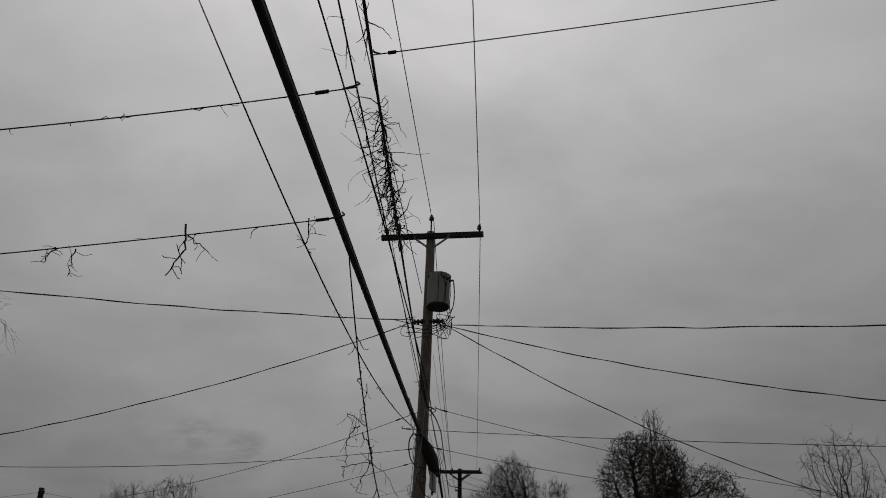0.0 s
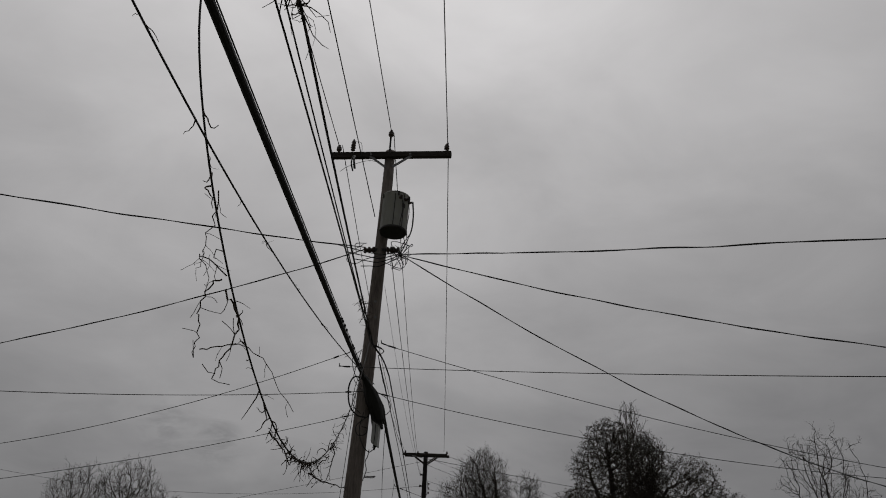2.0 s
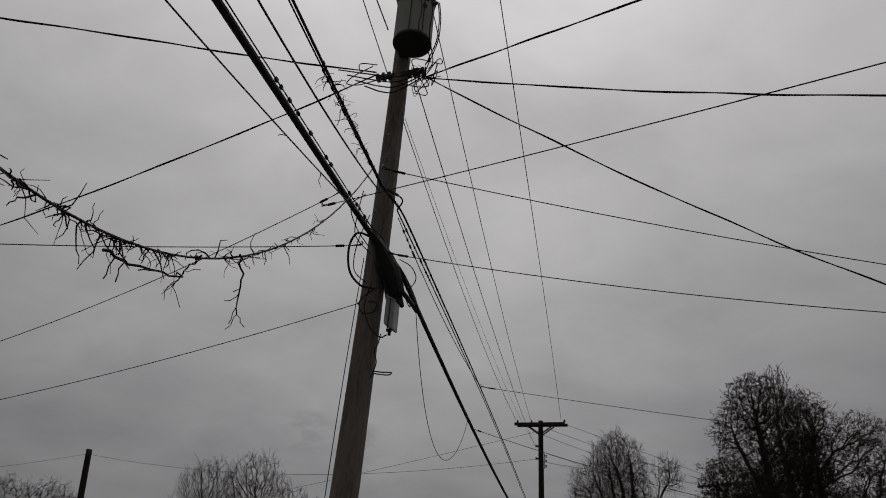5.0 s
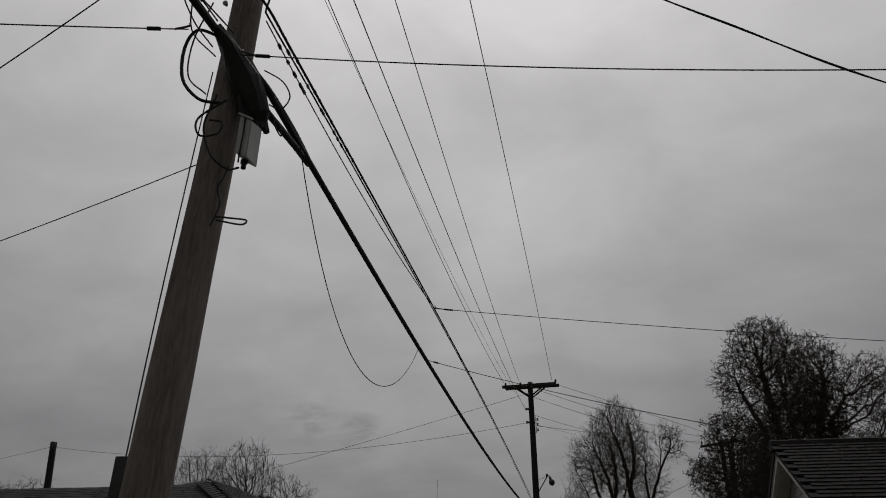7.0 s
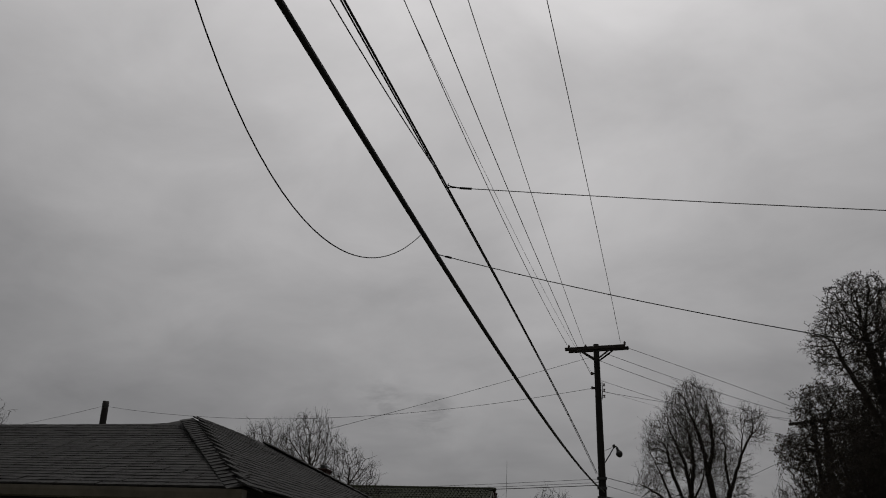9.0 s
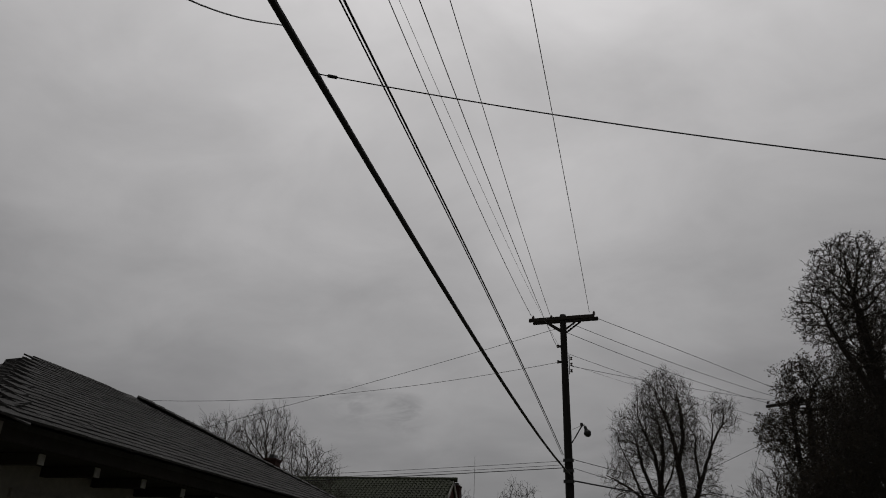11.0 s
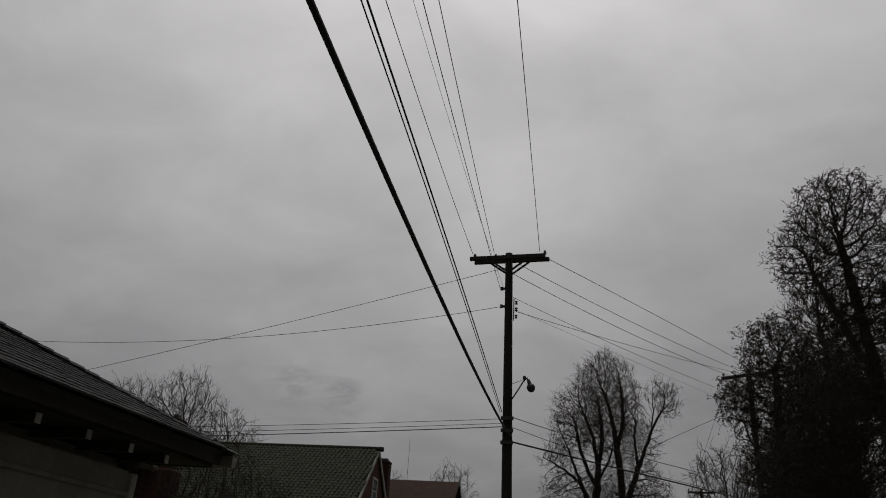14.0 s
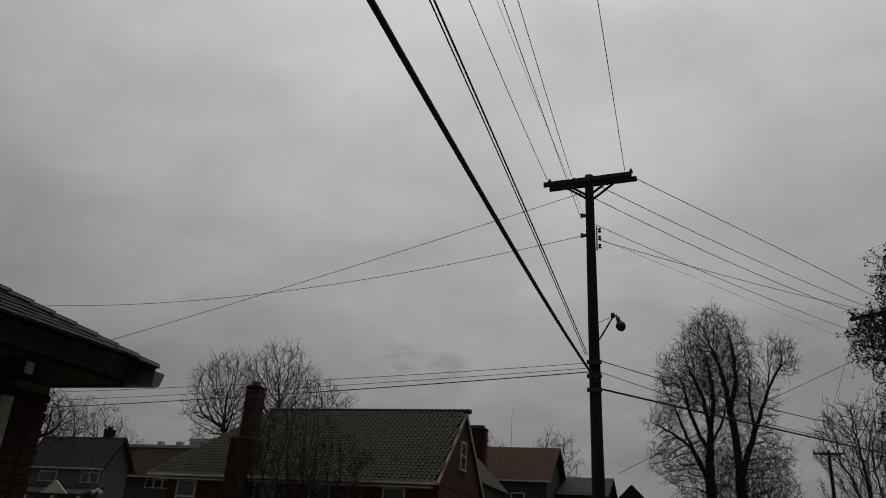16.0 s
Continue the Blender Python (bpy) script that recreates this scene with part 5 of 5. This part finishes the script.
def grow(stems, lobes, n, D, kill, seed, wander=0.25, lift=0.15, reach=9.0):
    """Nodes and parents of a branching skeleton that grows from the stems into points spread through the crown's lobes."""
    rng = np.random.default_rng(seed)
    vol = np.array([c[3] * c[4] * c[5] * (c[6] if len(c) > 6 else 1.0) for c in lobes])
    which = rng.choice(len(lobes), n, p=vol / vol.sum())
    d = rng.normal(size=(n, 3))
    d /= np.linalg.norm(d, axis=1, keepdims=True)
    C = np.array([c[:3] for c in lobes], float)[which]
    Rr = np.array([c[3:6] for c in lobes], float)[which]
    T = C + d * (rng.random(n) ** 0.40 * (1 + 0.07 * rng.normal(size=n)))[:, None] * Rr
    T = T[T[:, 2] > 0.5]
    N = np.zeros((40000, 3))
    par = np.full(40000, -1)
    kids = np.zeros(40000, int)
    head = np.zeros((40000, 3))
    cnt = 0
    for line in stems:
        L = spline(line, 6)
        pts = [L[0]]
        for p, q in zip(L, L[1:]):
            k = max(1, int((q - p).length / D))
            pts += [p.lerp(q, (j + 1) / k) for j in range(k)]
        prev = -1
        if cnt:
            dd = np.linalg.norm(N[:cnt] - np.array(pts[0]), axis=1)
            prev = int(dd.argmin()) if dd.min() < 2.5 * D else 0 if np.linalg.norm(N[0] - np.array(pts[0])) < 1.6 else -1
        for p in pts:
            N[cnt] = np.array(p) + (rng.normal(size=3) * 0.10 * D if prev >= 0 else 0)
            par[cnt] = prev
            head[cnt] = N[cnt] - N[prev] if prev >= 0 else (0, 0, D)
            prev = cnt
            cnt += 1
    def gaps(Q):
        d2 = (T ** 2).sum(1)[:, None] + (Q ** 2).sum(1)[None] - 2 * T @ Q.T
        k = d2.argmin(1)
        return k, np.sqrt(np.maximum(d2[np.arange(len(T)), k], 0))

    near, dist = gaps(N[:cnt])
    for it in range(160):
        act = dist < reach
        if not act.any() or cnt > 30000:
            break
        idx = near[act]
        v = T[act] - N[idx]
        v /= np.linalg.norm(v, axis=1, keepdims=True) + 1e-9
        g = np.zeros((cnt, 3))
        np.add.at(g, idx, v)
        src = np.unique(idx)
        src = src[kids[src] < 3]
        if not len(src):
            break
        g = g[src]
        g /= np.linalg.norm(g, axis=1, keepdims=True) + 1e-9
        h = head[src] / (np.linalg.norm(head[src], axis=1, keepdims=True) + 1e-9)
        g = g + 0.5 * h + rng.normal(size=g.shape) * wander + np.array([0, 0, lift])
        g /= np.linalg.norm(g, axis=1, keepdims=True)
        m = len(src)
        N[cnt:cnt + m] = N[src] + g * D * rng.uniform(0.8, 1.2, (m, 1))
        par[cnt:cnt + m] = src
        head[cnt:cnt + m] = g * D
        kids[src] += 1
        k, dm = gaps(N[cnt:cnt + m])
        better = dm < dist
        near[better], dist[better] = cnt + k[better], dm[better]
        cnt += m
        live = dist > kill
        T, near, dist = T[live], near[live], dist[live]
        if not len(T):
            break
    return N[:cnt], par[:cnt], rng


def tree(x, y, stems, lobes, n, seed, label, D=0.5, kill=0.8, trunk_r=0.4, tip_r=0.014, tw=0.010, twigs=2.0, twig_len=0.9, curl=0.5, updir=0.25,
         leaf=0.0, leaf_size=0.05, wander=0.25, lift=0.15, power=0.46, side=2, name="bare_tree"):
    """A tree: stems and limbs thickened by what they carry, twigs on the thin wood, withered leaves where it keeps them."""
    if isinstance(stems, int):
        rs = random.Random(seed)
        low = min(c[2] - c[5] for c in lobes)
        made = []
        for s in range(stems):
            c = lobes[s % len(lobes)]
            a = 6.283 * s / stems + rs.random()
            sp = 0.0 if stems == 1 else 0.35
            zb = max(1.5, max(low, c[2] - 1.2 * c[5]))
            made.append([(sp * math.cos(a), sp * math.sin(a), -0.1), (c[0] * 0.25 + sp * 1.5 * math.cos(a), c[1] * 0.25 + sp * math.sin(a), zb * 0.5), (c[0] * 0.6 + rs.uniform(-0.3, 0.3), c[1] * 0.6, zb)])
        stems = made
    at = Vector((x, y, 0))
    stems = [[Vector(p) + at for p in line] for line in stems]
    lobes = [(c[0] + x, c[1] + y, *c[2:]) for c in lobes]
    N, par, rng = grow(stems, lobes, n, D, kill, seed, wander, lift)
    cnt = len(N)
    load = np.zeros(cnt)
    has = np.zeros(cnt, bool)
    has[par[par >= 0]] = True
    load[~has] = 1
    for i in range(cnt - 1, -1, -1):
        if par[i] >= 0:
            load[par[i]] += load[i]
    r = tip_r * np.maximum(load, 1) ** power
    r = np.maximum(np.minimum(r, trunk_r), tip_r)
    idx = np.where(par >= 0)[0]
    big, small = idx[r[idx] > tip_r * 3.0], idx[r[idx] <= tip_r * 3.0]
    t = thing(name, (x, y, 0), label, "tree", "trees")
    part("trunk", seg_mesh("trunk", N[par[big]], N[big], r[par[big]].clip(max=r[big] * 1.35), r[big], 7), BARK, t)
    thin = np.where((r < tip_r * 2.0) & (par >= 0))[0]
    src = np.concatenate([np.where(~has & (par >= 0))[0], rng.choice(thin, int(len(thin) * max(0.0, twigs - 0.5)))])
    flow = N[src] - N[par[src]]
    flow /= np.linalg.norm(flow, axis=1, keepdims=True) + 1e-9
    A, B = [N[par[small]]], [N[small]]
    ra, rb = [r[par[small]].clip(max=r[small] * 1.3)], [r[small]]
    def spray(p, g, ln, w, steps):
        """A crooked twig from each point; gives its joints and headings."""
        bend = rng.normal(size=p.shape) * curl
        out = []
        for k in range(steps):
            g = g / (np.linalg.norm(g, axis=1, keepdims=True) + 1e-9)
            q = p + g * ln / steps
            A.append(p), B.append(q)
            ra.append(np.full(len(p), w * (1 - 0.6 * k / steps)))
            rb.append(np.full(len(p), w * (1 - 0.6 * (k + 1) / steps)))
            out.append((q, g))
            p = q
            g = g + bend + rng.normal(size=g.shape) * curl * 0.5
        return out

    ln = twig_len * (0.35 + 0.65 * rng.random((len(src), 1)))
    joints = spray(N[src], flow * 0.8 + rng.normal(size=flow.shape) * 0.55 + np.array([0, 0, updir]), ln, tw, 3)
    ends = [joints[-1][0]]
    for q, g in joints[:side]:
        ends.append(spray(q, g * 0.8 + rng.normal(size=g.shape) * 0.6 + np.array([0, 0, updir * 0.7]), ln * rng.uniform(0.35, 0.75, ln.shape), tw * 0.7, 2)[-1][0])
    p = np.concatenate(ends)
    part("crown", seg_mesh("crown", np.concatenate(A), np.concatenate(B), np.concatenate(ra), np.concatenate(rb), 3), BARK, t)
    if leaf:
        pick = rng.choice(len(p), int(len(p) * leaf))
        c = p[pick] + rng.normal(size=(len(pick), 3)) * leaf_size * 0.8
        a = rng.normal(size=c.shape)
        a /= np.linalg.norm(a, axis=1, keepdims=True)
        b = np.cross(a, rng.normal(size=c.shape))
        b /= np.linalg.norm(b, axis=1, keepdims=True)
        s = leaf_size * (0.5 + rng.random((len(pick), 1)))
        V = np.stack([c - a * s, c + b * s * 0.55, c + a * s, c - b * s * 0.55], 1).reshape(-1, 3)
        me = bpy.data.meshes.new("leaves")
        me.from_pydata(V.tolist(), [], np.arange(len(V)).reshape(-1, 4).tolist())
        me.update()
        part("leaves", me, LEAF, t, "withered brown leaves and seed clusters")
    return t


BARE = "leafless tree with fine dark branches"
DENSE = "dark dense tree with curled twigs and withered leaves"
# behind the second pole: two leaning trunks, the right one with a long limb and its own tuft
tree(5.0, 88, [[(0.0, 0, -0.1), (-0.7, 0, 6), (-0.9, 0, 10), (-0.6, 0.2, 14.5)], [(-0.6, 0.2, 14.4), (-1.1, 0.3, 17.6), (-2.0, 0.4, 20.4)], [(-0.6, 0.2, 14.4), (-0.1, 0.8, 18.0), (-0.4, 1.0, 21.5)],
               [(0.7, 0, -0.1), (1.7, 0.2, 8), (1.65, 0, 13.0), (1.3, -0.2, 16.5)], [(1.3, -0.2, 16.4), (0.9, -0.4, 19.5), (0.3, -0.5, 22.0)], [(1.3, -0.2, 16.4), (2.0, -0.6, 19.5), (1.9, -0.8, 22.4)],
               [(-0.9, 0, 9.6), (-2.4, -0.6, 13.0), (-3.5, -0.8, 16.0)], [(-2.4, -0.6, 13.0), (-4.6, -0.4, 14.6), (-6.2, -0.4, 15.4)], [(-0.8, 0, 12.6), (-2.2, 0.9, 16.0), (-2.9, 1.2, 19.4)],
               [(1.75, 0.2, 10.2), (3.5, 0.4, 15.0), (4.7, 0.5, 18.0), (5.2, 0.5, 20.6)],
               [(4.9, 0.5, 18.6), (6.4, 0.6, 21.4)], [(3.4, 0.4, 14.8), (3.2, 0.9, 17.6), (3.4, 1.0, 19.6)],
               [(-0.8, 0, 13.0), (0.6, 0.4, 15.8), (1.2, 0.8, 18.0)]],
     [(0.3, 0, 20.6, 3.7, 3.4, 5.9), (-3.0, 0, 19.0, 2.5, 2.2, 3.6), (-4.6, 0, 15.4, 2.0, 2.0, 1.8, 0.7), (-3.4, 0, 12.0, 3.0, 2.2, 2.6, 0.6), (6.3, 0.5, 21.7, 1.6, 1.5, 2.1, 1.3), (3.6, 0.4, 17.0, 2.0, 2.0, 2.6), (3.0, 0, 11.0, 3.6, 2.4, 4.6, 0.7), (-0.5, 0, 10.5, 4.2, 2.4, 4.5, 0.6)],
     9500, 21, "tall leafless tree with two dark forked trunks", 0.33, 0.36, 0.50, 0.017, 0.014, 1.6, 1.3, 0.35, 0.35, wander=0.2, lift=0.4, power=0.50)
# low saplings under it
tree(7.6, 92, 5, [(0, 0, 7.5, 5.0, 2.5, 5.2), (-4.5, 0, 5.5, 2.5, 2, 3.6)], 5200, 22, "low leafless saplings under the tall tree", 0.42, 0.5, 0.2, 0.018, 0.014, 1.6, 1.0, 0.35, 0.5, name="sapling_thicket")
# behind the green roof
tree(-35.0, 71, [[(0, 0, -0.1), (-0.3, 0, 5.6), (-1.0, 0, 8.0), (-3.0, 0, 11.5)], [(-0.3, 0, 5.4), (1.4, 0.3, 9.0), (2.2, 0.3, 12.5)], [(0.6, 0.2, 7.4), (4.5, 0.4, 9.8), (6.6, 0.3, 11.6)]],
     [(-3.0, 0, 14.0, 3.9, 3.4, 4.3), (2.0, 0, 14.3, 4.3, 3.6, 4.4), (7.2, 0, 12.6, 2.8, 2.4, 2.9), (0, 0, 10, 5.6, 3, 3, 0.5)], 4400, 23, BARE, 0.38, 0.42, 0.40, 0.016, 0.013, 1.3, 1.2, 0.25, 0.7, wander=0.18, lift=0.35, power=0.5)
# dark trees massed beside the street
tree(10.4, 28.6, [[(0.2, 0, -0.1), (0, 0, 4), (-0.3, 0, 8), (-0.6, 0, 11.6)], [(-0.2, 0, 7.2), (-1.2, -0.3, 9.6), (-1.7, -0.4, 10.8)], [(0.1, 0, 6), (1.2, 0.3, 9.0), (1.8, 0.2, 11.2)]],
     [(-0.7, -0.2, 12.5, 1.35, 1.5, 1.45), (-1.5, -0.2, 11.2, 1.15, 1.4, 1.2), (1.4, 0.3, 11.7, 1.35, 1.6, 1.5), (0.3, 0, 9.6, 2.0, 1.8, 1.7), (0.4, 0, 7.2, 2.2, 2.0, 1.6)],
     8000, 25, DENSE, 0.17, 0.19, 0.28, 0.01, 0.009, 1.8, 0.40, 1.0, -0.1, leaf=1.0, leaf_size=0.026, wander=0.42, lift=0.0)
tree(9.2, 34.4, [[(0.3, 0, -0.1), (0, 0, 3), (-0.3, 0, 6.5), (-0.2, 0, 9.6)], [(0.6, 0.3, -0.1), (0.9, 0.2, 4), (1.3, 0, 7.4)], [(-0.3, 0, -0.1), (-0.7, 0, 3.4), (-1.0, 0, 6.8)]],
     [(-0.1, 0, 10.2, 1.2, 1.4, 1.3), (-0.9, 0, 8.4, 1.35, 1.5, 1.2), (1.0, 0, 9.0, 1.8, 1.6, 1.8), (0.3, 0, 6.4, 1.9, 1.8, 1.8), (0.5, 0, 3.2, 2.2, 2.0, 3.0)],
     13500, 26, DENSE, 0.18, 0.19, 0.2, 0.009, 0.009, 1.7, 0.42, 0.9, 0.1, leaf=1.8, leaf_size=0.036, wander=0.36, lift=0.05)
tree(13.8, 29.2, [[(0, 0, -0.1), (-0.2, 0, 4), (0.1, 0, 8)], [(-0.2, 0, 4), (-1.4, 0, 7), (-1.6, 0, 9.4)]],
     [(0.5, 0, 10.9, 1.5, 1.6, 1.5), (1.3, 0, 9.4, 1.7, 1.6, 1.5), (-1.7, 0, 10.0, 1.2, 1.5, 1.6), (0, 0, 7.6, 2.4, 2.0, 1.8), (0, 0, 4.2, 2.8, 2.2, 3.0)],
     7500, 27, DENSE, 0.19, 0.21, 0.28, 0.01, 0.009, 1.7, 0.42, 1.0, -0.05, leaf=1.3, leaf_size=0.034, wander=0.42, lift=0.0)
tree(9.4, 31.0, 5, [(0.2, 0, 7.6, 1.6, 1.3, 1.6), (-0.3, 0, 5.2, 2.0, 1.5, 1.9), (0.2, 0, 2.4, 2.4, 1.7, 2.4)], 6500, 40, "dark thicket of fine twigs and withered leaves", 0.18, 0.2, 0.12, 0.009, 0.008, 1.6, 0.5, 0.6, 0.3, leaf=1.3, leaf_size=0.034, name="sapling_thicket")
tree(15.6, 49.5, 4, [(0.1, 0, 19.4, 0.8, 0.8, 2.2, 5.0), (0.3, 0, 16.4, 2.3, 2.0, 3.0), (0.6, 0, 11, 3.4, 2.6, 4.0), (0.4, 0, 5, 4.2, 3, 5)], 5200, 28, "tall dark tree with upright bare twigs", 0.32, 0.36, 0.3, 0.018, 0.016, 1.6, 1.0, 0.25, 1.2, leaf=0.4, leaf_size=0.06, lift=0.7)
tree(12.4, 58, 7, [(-1.0, 0, 8.6, 2.4, 2.2, 2.8), (0.5, 0, 5, 3.6, 2.6, 4.8), (2.8, 0, 9.4, 2.8, 2.4, 3.6)], 9000, 30, "thicket of leafless saplings along the street", 0.32, 0.36, 0.14, 0.014, 0.011, 1.4, 0.9, 0.4, 0.5, name="sapling_thicket", lift=0.3)
tree(29.5, 45, 2, [(-0.6, 0, 15.0, 3.2, 2.6, 4.0), (1.5, 0, 10.5, 4.0, 3.4, 4.2), (-3.5, 0, 10.0, 2.6, 2.2, 2.4)], 2200, 31, BARE, 0.32, 0.4, 0.32, 0.014, 0.01, 1.2, 0.8, 0.5, 0.2, wander=0.3)
# left of the alley
tree(-15.5, 0.6, 2, [(0, 0, 8.2, 4.6, 3.3, 3.0), (0.2, 0, 5.6, 4.4, 3.3, 1.6)], 1700, 32, "near leafless tree with long arching twigs", 0.3, 0.4, 0.2, 0.007, 0.006, 1.9, 1.4, 0.35, -0.1)
tree(-38.5, 33, 3, [(-1.0, 0, 10.6, 3.0, 3, 4.2), (2.4, 0, 8.8, 2.6, 2.6, 3.2), (-3.8, 0, 8.6, 2.0, 2.4, 3.0)], 2600, 33, BARE, 0.3, 0.36, 0.26, 0.013, 0.01, 1.2, 0.7, 0.7, 0.1, wander=0.35)
tree(-71, 90, 2, [(0, 0, 13.0, 7.0, 5, 5.0), (6, 0, 10.5, 4, 4, 3.4)], 1700, 34, BARE, 0.55, 0.65, 0.4, 0.022, 0.016, 1.3, 1.2, 0.5, 0.2)
tree(-50.5, 60, [[(-3.5, 0, -0.1), (-3.6, 0, 5.5), (-2.6, 0, 8.6), (-0.5, 0, 10.2)], [(-3.6, 0, 6.0), (-5.0, 0, 9.0), (-5.4, 0, 10.5)], [(-2.8, 0, 8.2), (1.0, 0, 8.4), (4.0, 0, 9.2)]],
     [(-3.6, 0, 11.6, 3.2, 2.6, 2.6), (1.6, 0, 11.3, 3.2, 2.6, 2.5), (4.4, 0, 9.8, 2.2, 2, 2.0)], 2300, 35, BARE, 0.34, 0.42, 0.32, 0.018, 0.012, 1.2, 0.9, 0.4, 0.2, wander=0.35)
tree(-14.4, 112, 2, [(0, 0, 14.0, 3.4, 3.2, 4.2)], 1300, 37, BARE, 0.5, 0.62, 0.25, 0.022, 0.015, 1.3, 1.2, 0.4, 0.4)
tree(-24.0, 112, 2, [(0, 0, 13.6, 4.0, 3, 4.2)], 1100, 38, BARE, 0.5, 0.62, 0.25, 0.022, 0.015, 1.2, 1.2, 0.4, 0.3)
tree(-14.0, 40.8, [[(0.3 * k - 1.3, 0.2 * (k % 3), -0.1), (0.45 * k - 2.0, 0.2 * (k % 3), 2.6), (0.62 * k - 2.9, 0.2 * (k % 2), 4.6)] for k in range(10)],
     [(-0.6, 0, 5.6, 2.6, 1.0, 2.2), (1.0, 0, 4.6, 2.4, 1.0, 1.8), (0, 0, 3.4, 2.6, 0.9, 1.6)], 2000, 39, "tall leafless shrub with upright twigs before the house", 0.22, 0.25, 0.05, 0.010, 0.009, 1.4, 0.6, 0.4, 0.9, leaf=0.5, leaf_size=0.035, lift=0.7, name="shrub")


def treeline(x0, x1, y, h, n, seed, label):
    """Far bare woods, too fine to count."""
    rng = np.random.default_rng(seed)
    A, B, r = [], [], []
    for _ in range(n):
        x = rng.uniform(x0, x1)
        hh = h * rng.uniform(0.65, 1.0)
        p = np.array([x, y + rng.uniform(-6, 6), 0.0])
        q = p + np.array([rng.normal() * 0.3, 0, hh * 0.6])
        A.append(p), B.append(q), r.append(0.12)
        for _ in range(22):
            a = p + (q - p) * rng.uniform(0.4, 1.0)
            b = a + np.array([rng.normal() * 1.6, rng.normal() * 1.2, rng.uniform(0.8, 0.45 * hh)])
            A.append(a), B.append(b), r.append(0.035)
            for _ in range(4):
                c = a + (b - a) * rng.uniform(0.3, 1.0)
                A.append(c), B.append(c + np.array([rng.normal() * 0.7, rng.normal() * 0.6, rng.uniform(0.2, 1.4)])), r.append(0.02)
    r = np.array(r)
    tagged(part("treeline", seg_mesh("treeline", A, B, r, r * 0.4, 3), BARK), label, "trees", kind="stuff")


treeline(-40, -19, 118, 15.5, 22, 61, "far bare treeline behind the roofs")
treeline(-1, 12, 140, 13, 16, 62, "far bare treeline at the end of the street")
